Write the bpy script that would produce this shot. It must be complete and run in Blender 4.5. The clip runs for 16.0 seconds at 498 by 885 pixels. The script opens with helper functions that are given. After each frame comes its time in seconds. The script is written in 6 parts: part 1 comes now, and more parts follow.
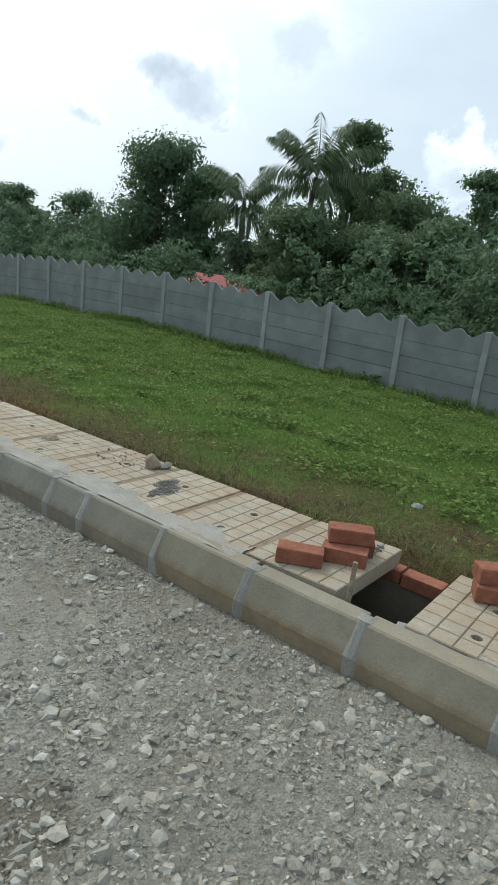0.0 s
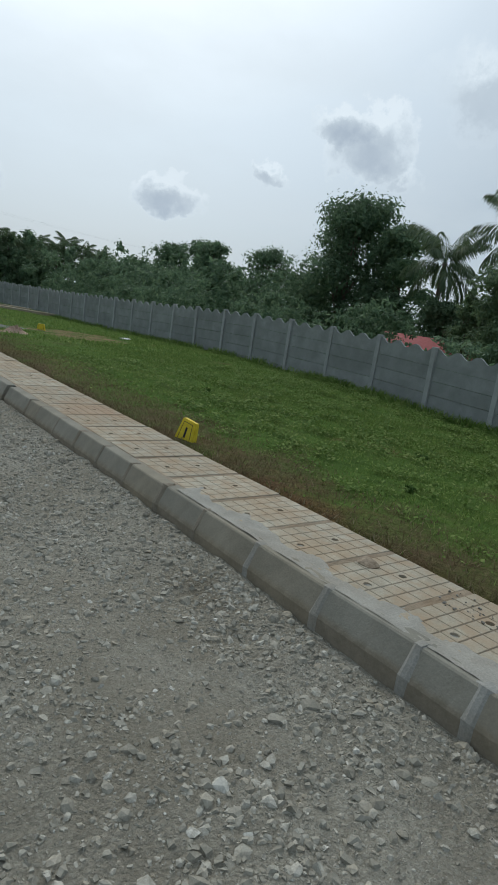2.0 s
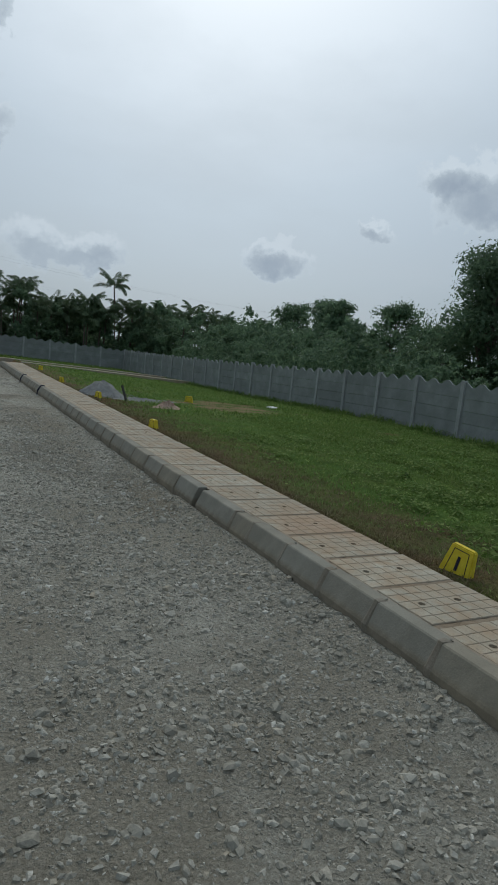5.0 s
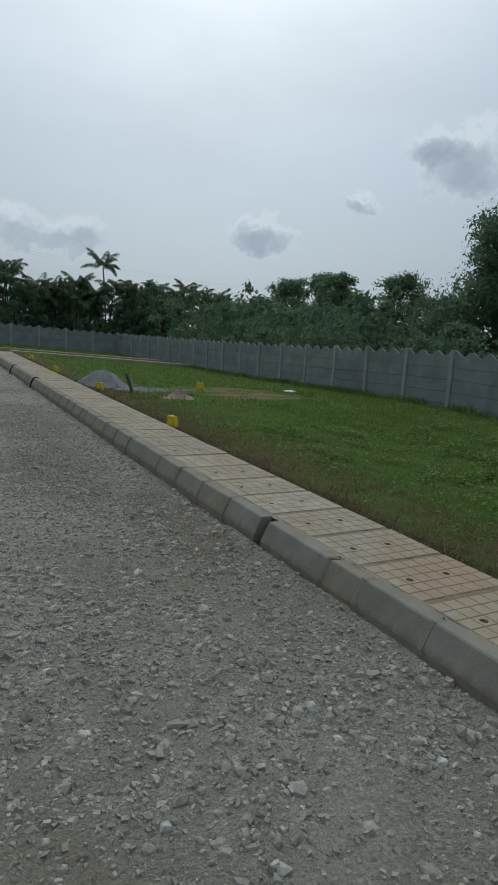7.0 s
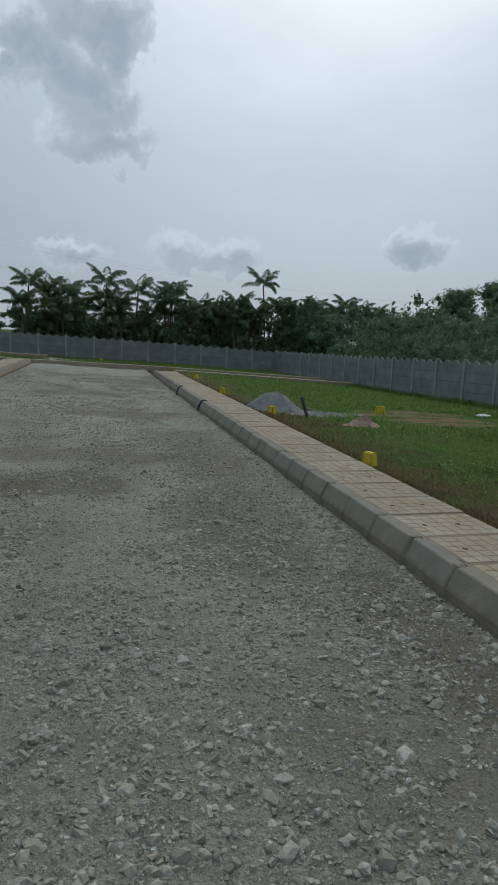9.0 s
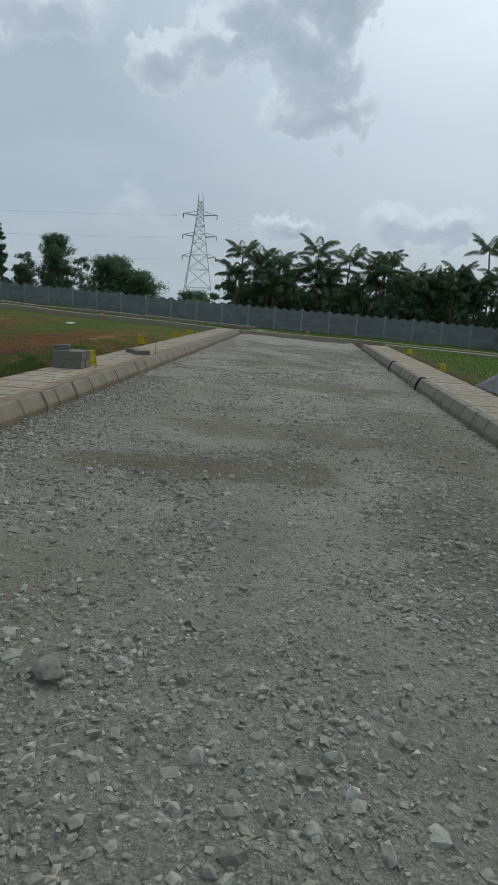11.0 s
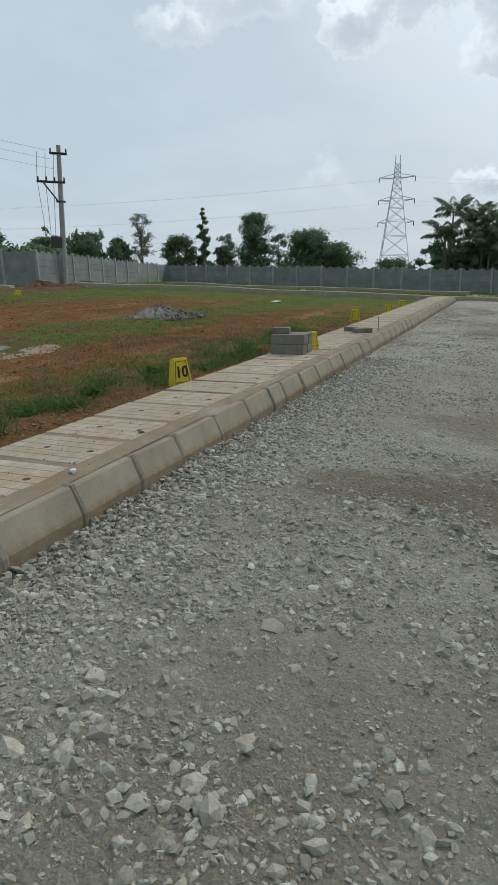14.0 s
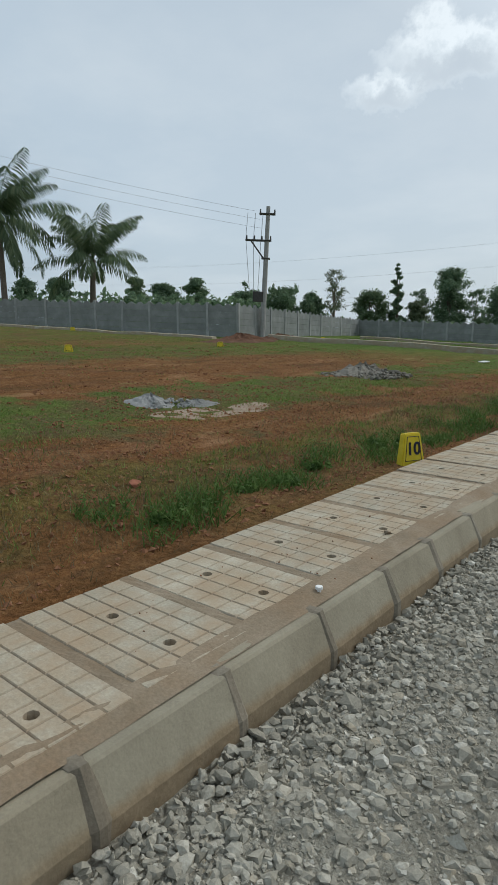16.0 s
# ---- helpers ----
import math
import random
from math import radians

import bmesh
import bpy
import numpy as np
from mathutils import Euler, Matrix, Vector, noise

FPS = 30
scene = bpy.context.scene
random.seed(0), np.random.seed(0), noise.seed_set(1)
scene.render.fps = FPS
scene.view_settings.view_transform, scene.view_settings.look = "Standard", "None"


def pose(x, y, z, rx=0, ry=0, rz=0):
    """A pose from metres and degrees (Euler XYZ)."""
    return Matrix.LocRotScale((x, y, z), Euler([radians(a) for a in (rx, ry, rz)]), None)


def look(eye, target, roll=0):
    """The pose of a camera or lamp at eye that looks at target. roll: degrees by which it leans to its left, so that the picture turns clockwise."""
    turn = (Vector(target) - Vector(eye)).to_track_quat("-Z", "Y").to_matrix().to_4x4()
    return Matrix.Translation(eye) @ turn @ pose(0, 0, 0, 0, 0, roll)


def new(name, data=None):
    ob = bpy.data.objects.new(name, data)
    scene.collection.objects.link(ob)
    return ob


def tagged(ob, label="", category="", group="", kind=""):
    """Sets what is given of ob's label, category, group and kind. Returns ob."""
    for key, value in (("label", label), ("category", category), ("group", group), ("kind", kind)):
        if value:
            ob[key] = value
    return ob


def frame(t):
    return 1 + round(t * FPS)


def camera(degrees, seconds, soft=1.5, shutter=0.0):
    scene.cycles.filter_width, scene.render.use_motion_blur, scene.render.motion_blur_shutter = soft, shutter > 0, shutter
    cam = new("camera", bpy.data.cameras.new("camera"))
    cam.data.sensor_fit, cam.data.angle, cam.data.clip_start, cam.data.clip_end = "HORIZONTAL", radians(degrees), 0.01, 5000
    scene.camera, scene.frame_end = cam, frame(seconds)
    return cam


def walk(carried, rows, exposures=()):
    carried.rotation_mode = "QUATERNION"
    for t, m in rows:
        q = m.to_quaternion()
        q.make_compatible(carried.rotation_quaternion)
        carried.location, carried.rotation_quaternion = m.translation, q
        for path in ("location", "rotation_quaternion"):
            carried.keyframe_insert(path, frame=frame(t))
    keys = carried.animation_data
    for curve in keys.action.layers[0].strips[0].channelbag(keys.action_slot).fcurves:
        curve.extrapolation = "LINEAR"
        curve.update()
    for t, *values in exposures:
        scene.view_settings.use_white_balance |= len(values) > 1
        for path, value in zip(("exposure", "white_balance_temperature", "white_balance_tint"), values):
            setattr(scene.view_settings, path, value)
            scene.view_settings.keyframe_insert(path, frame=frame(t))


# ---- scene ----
cam = camera(44.2, 16.0)
PATH = [
    (0, (-2.157, 3.139, 1.611), (-0.605, 4.291, 1.096), 6.7),
    (0.5, (-2.099, 3.546, 1.632), (-0.624, 4.816, 1.171), 8.4),
    (1, (-2.157, 3.969, 1.611), (-0.783, 5.351, 1.16), 11.0),
    (1.5, (-2.212, 4.336, 1.626), (-0.908, 5.785, 1.18), 9.3),
    (2, (-2.272, 4.756, 1.653), (-1.055, 6.286, 1.232), 8.6),
    (2.5, (-2.4, 5.141, 1.662), (-1.275, 6.732, 1.213), 5.3),
    (3, (-2.422, 5.492, 1.646), (-1.376, 7.156, 1.276), 5.6),
    (3.5, (-2.435, 5.857, 1.667), (-1.537, 7.6, 1.273), 8.3),
    (3.7, (-2.473, 6.006, 1.674), (-1.58, 7.757, 1.302), 8.0),
    (5.8, (-2.306, 7.5, 1.741), (-1.414, 9.265, 1.442), 4.1),
    (6, (-2.246, 7.709, 1.736), (-1.397, 9.477, 1.346), 3.5),
    (6.5, (-2.262, 8.208, 1.691), (-1.397, 9.979, 1.353), 5.1),
    (7, (-2.272, 8.614, 1.698), (-1.341, 10.348, 1.342), 3.7),
    (7.5, (-2.281, 9.113, 1.69), (-1.541, 10.927, 1.284), 3.1),
    (8, (-2.347, 9.533, 1.689), (-1.647, 11.363, 1.286), 3.3),
    (8.5, (-2.305, 9.917, 1.655), (-1.672, 11.785, 1.325), 1.0),
    (9, (-2.252, 10.352, 1.681), (-1.77, 12.265, 1.35), 2.5),
    (9.5, (-2.222, 10.775, 1.67), (-1.801, 12.688, 1.265), 1.1),
    (10, (-2.161, 11.107, 1.65), (-1.991, 13.069, 1.298), 0.9),
    (10.2, (-2.19, 11.245, 1.613), (-2.091, 13.202, 1.212), 2.0),
    (12.3, (-2.558, 12.257, 1.428), (-2.948, 14.163, 0.965), 0.3),
    (12.5, (-2.625, 12.331, 1.431), (-3.012, 14.217, 0.89), -0.6),
    (13, (-2.738, 12.527, 1.46), (-3.27, 14.408, 1.04), -2.0),
    (13.5, (-2.913, 12.775, 1.465), (-3.579, 14.594, 0.969), -0.5),
    (14, (-3.131, 12.974, 1.45), (-3.876, 14.752, 0.921), -1.3),
    (14.5, (-3.298, 13.066, 1.469), (-4.131, 14.831, 1.034), -1.5),
    (15, (-3.479, 13.239, 1.508), (-4.553, 14.876, 1.099), -1.0),
    (15.5, (-3.722, 13.329, 1.485), (-4.888, 14.898, 1.064), -0.1),
    (16, (-3.894, 13.407, 1.54), (-5.137, 14.932, 1.176), -0.0),
]
EXPOSURES = [(0, 0.12, 6180, 6), (0.7, -0.26, 6180, 6), (1.5, -0.4, 6120, 6), (2.5, -0.5, 6050, 6), (3.5, -0.64, 6000, 6), (6.0, -0.86, 5960, 6), (7.0, -0.76, 5960, 6), (10.0, -0.84, 5960, 6), (12.5, -0.34, 6080, 7), (16.0, -0.25, 6280, 7)]
walk(cam, [(t, look(e, a, r)) for t, e, a, r in PATH], EXPOSURES)

# world, sun -----------------------------------------------------------------
SUN_DIR = Vector((0.265, 0.655, 0.707)).normalized()


def build_world():
    w = bpy.data.worlds.new("sky_world")
    scene.world = w
    w.use_nodes = True
    nt = w.node_tree
    N, L = nt.nodes, nt.links
    N.clear()
    out = N.new("ShaderNodeOutputWorld")
    bg = N.new("ShaderNodeBackground")
    sky = N.new("ShaderNodeTexSky")
    sky.sky_type = "NISHITA"
    sky.sun_disc = False
    sky.sun_elevation = math.asin(SUN_DIR.z)
    sky.sun_rotation = math.atan2(SUN_DIR.x, SUN_DIR.y)
    sky.dust_density = 3.0
    geo = N.new("ShaderNodeTexCoord")
    sep = N.new("ShaderNodeSeparateXYZ")
    L.new(geo.outputs["Generated"], sep.inputs[0])
    # clouds on a flat layer high above: direction divided by its height
    den = N.new("ShaderNodeMath"); den.operation = "ADD"; den.inputs[1].default_value = 0.22
    L.new(sep.outputs["Z"], den.inputs[0])
    div = N.new("ShaderNodeVectorMath"); div.operation = "DIVIDE"
    comb = N.new("ShaderNodeCombineXYZ")
    for k in "XYZ":
        L.new(den.outputs[0], comb.inputs[k])
    L.new(geo.outputs["Generated"], div.inputs[0])
    L.new(comb.outputs[0], div.inputs[1])

    def noise_at(scale, detail, offset, rough=0.55):
        m = N.new("ShaderNodeMapping"); m.inputs["Location"].default_value = offset
        m.inputs["Scale"].default_value = (1, 1, 1.9)
        n = N.new("ShaderNodeTexNoise"); n.inputs["Scale"].default_value = scale
        n.inputs["Detail"].default_value = detail; n.inputs["Roughness"].default_value = rough
        L.new(div.outputs[0], m.inputs["Vector"]); L.new(m.outputs[0], n.inputs["Vector"])
        return n.outputs["Fac"]

    def ramp(fac, stops):
        r = N.new("ShaderNodeValToRGB")
        e = r.color_ramp.elements
        e[0].position, e[0].color = stops[0]
        e[1].position, e[1].color = stops[-1]
        for p, c in stops[1:-1]:
            q = e.new(p); q.color = c
        L.new(fac, r.inputs[0])
        return r.outputs[0]

    def mix(f, a, b, kind="MIX"):
        m = N.new("ShaderNodeMix"); m.data_type = "RGBA"; m.blend_type = kind
        if isinstance(f, float):
            m.inputs["Factor"].default_value = f
        else:
            L.new(f, m.inputs["Factor"])
        for sock, v in (("A", a), ("B", b)):
            i = [s for s in m.inputs if s.name == sock and s.type == "RGBA"][0]
            if isinstance(v, tuple):
                i.default_value = v
            else:
                L.new(v, i)
        return [o for o in m.outputs if o.type == "RGBA"][0]

    g = lambda v: (v, v, v, 1)
    # thin high veil, brighter towards the sun
    dot = N.new("ShaderNodeVectorMath"); dot.operation = "DOT_PRODUCT"
    nrm = N.new("ShaderNodeVectorMath"); nrm.operation = "NORMALIZE"
    L.new(geo.outputs["Generated"], nrm.inputs[0])
    L.new(nrm.outputs[0], dot.inputs[0]); dot.inputs[1].default_value = tuple(SUN_DIR)
    veil = ramp(dot.outputs["Value"], [(0.0, (4.2, 5.1, 5.9, 1)), (0.35, (5.9, 6.75, 7.5, 1)), (0.72, (5.9, 6.6, 7.2, 1)), (0.85, (8.4, 9.2, 9.8, 1)), (0.94, (12.2, 12.8, 13.2, 1)), (1.0, (16.0, 16.2, 16.3, 1))])
    base = mix(0.82, sky.outputs[0], veil)
    # soft cumulus: white rims, grey bellies
    def bent_by(scale, amount):
        wob = N.new("ShaderNodeTexNoise"); wob.inputs["Scale"].default_value = scale; wob.inputs["Detail"].default_value = 8; wob.inputs["Roughness"].default_value = 0.6
        L.new(nrm.outputs[0], wob.inputs["Vector"])
        cen = N.new("ShaderNodeVectorMath"); cen.operation = "SUBTRACT"; cen.inputs[1].default_value = (0.5, 0.5, 0.5)
        L.new(wob.outputs["Color"], cen.inputs[0])
        sca = N.new("ShaderNodeVectorMath"); sca.operation = "SCALE"; sca.inputs["Scale"].default_value = amount
        L.new(cen.outputs[0], sca.inputs[0])
        ad = N.new("ShaderNodeVectorMath"); ad.operation = "ADD"
        L.new(nrm.outputs[0], ad.inputs[0]); L.new(sca.outputs[0], ad.inputs[1])
        return ad.outputs[0]

    bent_big, bent_small = bent_by(14.0, 0.15), bent_by(34.0, 0.07)
    dens = None
    belly = None
    for cx, cy, cz, cw, ch, thick in CLOUDS:
        dlt = N.new("ShaderNodeVectorMath"); dlt.operation = "SUBTRACT"; dlt.inputs[1].default_value = (cx, cy, cz)
        L.new(bent_big if cw > 0.04 else bent_small, dlt.inputs[0])
        scl = N.new("ShaderNodeVectorMath"); scl.operation = "MULTIPLY"; scl.inputs[1].default_value = (1 / cw, 1 / cw, 1 / ch)
        L.new(dlt.outputs[0], scl.inputs[0])
        ln = N.new("ShaderNodeVectorMath"); ln.operation = "LENGTH"
        L.new(scl.outputs[0], ln.inputs[0])
        f = N.new("ShaderNodeMath"); f.operation = "SUBTRACT"; f.inputs[0].default_value = 1.55
        L.new(ln.outputs["Value"], f.inputs[1])
        fc = N.new("ShaderNodeMath"); fc.operation = "MAXIMUM"; fc.inputs[1].default_value = 0.0
        L.new(f.outputs[0], fc.inputs[0])
        thin = N.new("ShaderNodeMath"); thin.operation = "MULTIPLY"; thin.inputs[1].default_value = thick
        L.new(fc.outputs[0], thin.inputs[0])
        fc = thin
        sz = N.new("ShaderNodeSeparateXYZ")
        L.new(scl.outputs[0], sz.inputs[0])
        low_part = N.new("ShaderNodeMath"); low_part.operation = "MULTIPLY_ADD"; low_part.inputs[1].default_value = -0.65; low_part.inputs[2].default_value = 0.5
        low_part.use_clamp = True
        L.new(sz.outputs["Z"], low_part.inputs[0])
        lb = N.new("ShaderNodeMath"); lb.operation = "MULTIPLY"
        body_ = N.new("ShaderNodeMath"); body_.operation = "MULTIPLY"; body_.inputs[1].default_value = 0.45 + 0.55 * thick
        L.new(thin.inputs[0].links[0].from_socket, body_.inputs[0])
        L.new(low_part.outputs[0], lb.inputs[0]); L.new(body_.outputs[0], lb.inputs[1])
        if dens is None:
            dens, belly = fc.outputs[0], lb.outputs[0]
        else:
            for which, val in (("d", fc), ("b", lb)):
                mx = N.new("ShaderNodeMath"); mx.operation = "ADD"
                L.new(dens if which == "d" else belly, mx.inputs[0]); L.new(val.outputs[0], mx.inputs[1])
                if which == "d":
                    dens = mx.outputs[0]
                else:
                    belly = mx.outputs[0]
    cover = ramp(dens, [(0.0, g(0)), (0.07, g(0.22)), (0.2, g(0.82)), (0.8, g(0.96))])
    body = ramp(belly, [(0.0, (9.3, 9.8, 10.2, 1)), (0.10, (8.0, 8.6, 9.1, 1)), (0.35, (6.3, 6.9, 7.5, 1)), (1.0, (4.9, 5.5, 6.3, 1))])
    col = mix(cover, base, body)
    # faint broken veil over all of it
    n1 = noise_at(1.6, 6, CLOUD_SHIFT)
    streak = ramp(n1, [(0.42, g(0)), (0.66, g(0.30))])
    col = mix(streak, col, (7.6, 8.0, 8.3, 1))
    L.new(col, bg.inputs["Color"])
    bg.inputs["Strength"].default_value = SKY_STRENGTH
    L.new(bg.outputs[0], out.inputs["Surface"])


SKY_STRENGTH = 0.118
CLOUD_SHIFT = (0.35, 0.1, 0.0)
# direction, half width, half height and thickness of each cloud
CLOUDS = [
    (-0.036, 0.935, 0.355, 0.046, 0.060, 1), (0.004, 0.963, 0.272, 0.068, 0.026, 1), (-0.090, 0.916, 0.385, 0.034, 0.030, 1), (-0.145, 0.928, 0.340, 0.045, 0.024, 0.5), (-0.216, 0.923, 0.318, 0.034, 0.026, 1),
    (0.028, 0.915, 0.398, 0.030, 0.036, 1), (-0.014, 0.905, 0.425, 0.050, 0.030, 1), (0.030, 0.950, 0.315, 0.028, 0.026, 0.4),
    (0.466, 0.873, 0.145, 0.038, 0.022, 1), (0.587, 0.786, 0.198, 0.022, 0.014, 0.6),
    (0.678, 0.690, 0.252, 0.046, 0.038, 1), (0.650, 0.715, 0.275, 0.028, 0.022, 0.7), (0.720, 0.650, 0.215, 0.022, 0.016, 0.3),
    (0.185, 0.976, 0.122, 0.040, 0.022, 0.4), (-0.042, 0.993, 0.114, 0.034, 0.016, 0.42), (0.115, 0.986, 0.128, 0.030, 0.026, 0.42), (0.225, 0.965, 0.130, 0.025, 0.018, 0.3), (0.916, 0.354, 0.190, 0.050, 0.032, 0.5),
    (-0.346, 0.868, 0.362, 0.070, 0.030, 0.36), (-0.438, 0.841, 0.322, 0.040, 0.018, 0.3), (-0.268, 0.955, 0.128, 0.045, 0.024, 0.12), (-0.025, 0.993, 0.118, 0.030, 0.018, 0.3),
    (0.770, 0.570, 0.330, 0.060, 0.036, 0.25), (0.950, 0.100, 0.340, 0.080, 0.045, 0.4),
]
build_world()
sun_data = bpy.data.lights.new("sun", "SUN")
sun_data.energy = 1.3
sun_data.angle = radians(12)
sun_data.color = (1.0, 0.95, 0.86)
sun = new("sun", sun_data)
sun.matrix_world = look(tuple(SUN_DIR * 60), (0, 0, 0))

# materials --------------------------------------------------------------------


class Mat:
    """A small builder for procedural materials in world-sized coordinates."""

    def __init__(self, name, rough=0.85, metal=0.0):
        self.m = bpy.data.materials.new(name)
        self.m.use_nodes = True
        self.N, self.L = self.m.node_tree.nodes, self.m.node_tree.links
        self.b = self.N["Principled BSDF"]
        self.b.inputs["Roughness"].default_value = rough
        self.b.inputs["Metallic"].default_value = metal
        self.b.inputs["Specular IOR Level"].default_value = 0.25
        self.geo = self.N.new("ShaderNodeNewGeometry")
        self.pos = self.geo.outputs["Position"]

    def local(self):
        tc = self.N.new("ShaderNodeTexCoord")
        self.pos = tc.outputs["Object"]
        return self

    def math(self, op, a, b=0.0, c=None):
        n = self.N.new("ShaderNodeMath"); n.operation = op
        for i, v in enumerate((a, b, c)):
            if v is None:
                continue
            if isinstance(v, (int, float)):
                n.inputs[i].default_value = v
            else:
                self.L.new(v, n.inputs[i])
        return n.outputs[0]

    def noise(self, scale, detail=5, rough=0.6, stretch=(1, 1, 1), shift=(0, 0, 0)):
        mp = self.N.new("ShaderNodeMapping"); mp.inputs["Scale"].default_value = stretch
        mp.inputs["Location"].default_value = shift
        n = self.N.new("ShaderNodeTexNoise"); n.inputs["Scale"].default_value = scale
        n.inputs["Detail"].default_value = detail; n.inputs["Roughness"].default_value = rough
        self.L.new(self.pos, mp.inputs["Vector"]); self.L.new(mp.outputs[0], n.inputs["Vector"])
        return n.outputs["Fac"]

    def voronoi(self, scale, out="Distance", rnd=1.0):
        n = self.N.new("ShaderNodeTexVoronoi"); n.inputs["Scale"].default_value = scale
        n.inputs["Randomness"].default_value = rnd
        self.L.new(self.pos, n.inputs["Vector"])
        return n.outputs[out]

    def axis(self, k):
        s = self.N.new("ShaderNodeSeparateXYZ")
        self.L.new(self.pos, s.inputs[0])
        return s.outputs[k]

    def ramp(self, fac, stops):
        r = self.N.new("ShaderNodeValToRGB")
        e = r.color_ramp.elements
        def c4(c):
            return (c, c, c, 1) if isinstance(c, (int, float)) else (*c, 1)
        e[0].position, e[0].color = stops[0][0], c4(stops[0][1])
        e[1].position, e[1].color = stops[-1][0], c4(stops[-1][1])
        for p, c in stops[1:-1]:
            q = e.new(p); q.color = c4(c)
        self.L.new(fac, r.inputs[0])
        return r.outputs[0]

    def mix(self, f, a, b, kind="MIX"):
        m = self.N.new("ShaderNodeMix"); m.data_type = "RGBA"; m.blend_type = kind
        if isinstance(f, (int, float)):
            m.inputs["Factor"].default_value = f
        else:
            self.L.new(f, m.inputs["Factor"])
        for sock, v in (("A", a), ("B", b)):
            i = [s for s in m.inputs if s.name == sock and s.type == "RGBA"][0]
            if isinstance(v, tuple):
                i.default_value = (*v, 1)
            else:
                self.L.new(v, i)
        return [o for o in m.outputs if o.type == "RGBA"][0]

    def rnd(self):
        return self.N.new("ShaderNodeObjectInfo").outputs["Random"]

    def island(self):
        return self.geo.outputs["Random Per Island"]

    def color(self, c):
        if isinstance(c, tuple):
            self.b.inputs["Base Color"].default_value = (*c, 1)
        else:
            self.L.new(c, self.b.inputs["Base Color"])
        return self

    def bump(self, h, dist=0.01, strength=1.0):
        n = self.N.new("ShaderNodeBump"); n.inputs["Distance"].default_value = dist
        n.inputs["Strength"].default_value = strength
        self.L.new(h, n.inputs["Height"]); self.L.new(n.outputs[0], self.b.inputs["Normal"])
        return self


def mat_concrete(name, dark, light, stain, stain_amount=0.5, scale=6.0):
    m = Mat(name, 0.9)
    a = m.ramp(m.noise(scale, 8), [(0.3, dark), (0.7, light)])
    f = m.ramp(m.noise(2.3, 7, 0.68), [(0.43, 0.0), (0.64, stain_amount)])
    c = m.mix(f, a, stain)
    c = m.mix(m.math("MULTIPLY", m.rnd(), 0.35), c, tuple(0.72 * v for v in dark))
    c = m.mix(0.35, c, m.ramp(m.noise(95, 4), [(0.25, 0.25), (0.75, 0.8)]), "OVERLAY")
    return m.color(c).bump(m.noise(70, 6), 0.004, 0.7).m


M = {}
def mat_slab():
    mm = mat_concrete("slab_concrete", (0.345, 0.305, 0.23), (0.50, 0.452, 0.358), (0.38, 0.29, 0.19), 0.8)
    N, L = mm.node_tree.nodes, mm.node_tree.links
    b = N["Principled BSDF"]
    old = b.inputs["Base Color"].links[0].from_socket
    geo = N.new("ShaderNodeNewGeometry")
    d = N.new("ShaderNodeVectorMath"); d.operation = "DISTANCE"; d.inputs[1].default_value = (0.55, 11.15, 0.3)
    L.new(geo.outputs["Position"], d.inputs[0])
    n = N.new("ShaderNodeTexNoise"); n.inputs["Scale"].default_value = 5.0; n.inputs["Detail"].default_value = 6
    L.new(geo.outputs["Position"], n.inputs["Vector"])
    a = N.new("ShaderNodeMath"); a.operation = "MULTIPLY_ADD"; a.inputs[1].default_value = 0.9; L.new(n.outputs["Fac"], a.inputs[0]); L.new(d.outputs["Value"], a.inputs[2])
    r = N.new("ShaderNodeValToRGB")
    r.color_ramp.elements[0].position, r.color_ramp.elements[0].color = 0.62, (0.36, 0.36, 0.36, 1)
    r.color_ramp.elements[1].position, r.color_ramp.elements[1].color = 0.95, (0, 0, 0, 1)
    L.new(a.outputs[0], r.inputs[0])
    mx = N.new("ShaderNodeMix"); mx.data_type = "RGBA"
    L.new(r.outputs[0], mx.inputs["Factor"])
    ins = [q for q in mx.inputs if q.type == "RGBA"]
    L.new(old, ins[0]); ins[1].default_value = (0.36, 0.17, 0.07, 1)
    n2 = N.new("ShaderNodeTexNoise"); n2.inputs["Scale"].default_value = 6.5; n2.inputs["Detail"].default_value = 5; n2.inputs["Roughness"].default_value = 0.62
    L.new(geo.outputs["Position"], n2.inputs["Vector"])
    r2 = N.new("ShaderNodeValToRGB")
    r2.color_ramp.elements[0].position, r2.color_ramp.elements[0].color = 0.42, (0, 0, 0, 1)
    r2.color_ramp.elements[1].position, r2.color_ramp.elements[1].color = 0.68, (0.8, 0.8, 0.8, 1)
    L.new(n2.outputs["Fac"], r2.inputs[0])
    mx2 = N.new("ShaderNodeMix"); mx2.data_type = "RGBA"
    L.new(r2.outputs[0], mx2.inputs["Factor"])
    ins2 = [q for q in mx2.inputs if q.type == "RGBA"]
    L.new([o for o in mx.outputs if o.type == "RGBA"][0], ins2[0]); ins2[1].default_value = (0.36, 0.262, 0.168, 1)
    L.new([o for o in mx2.outputs if o.type == "RGBA"][0], b.inputs["Base Color"])
    return mm


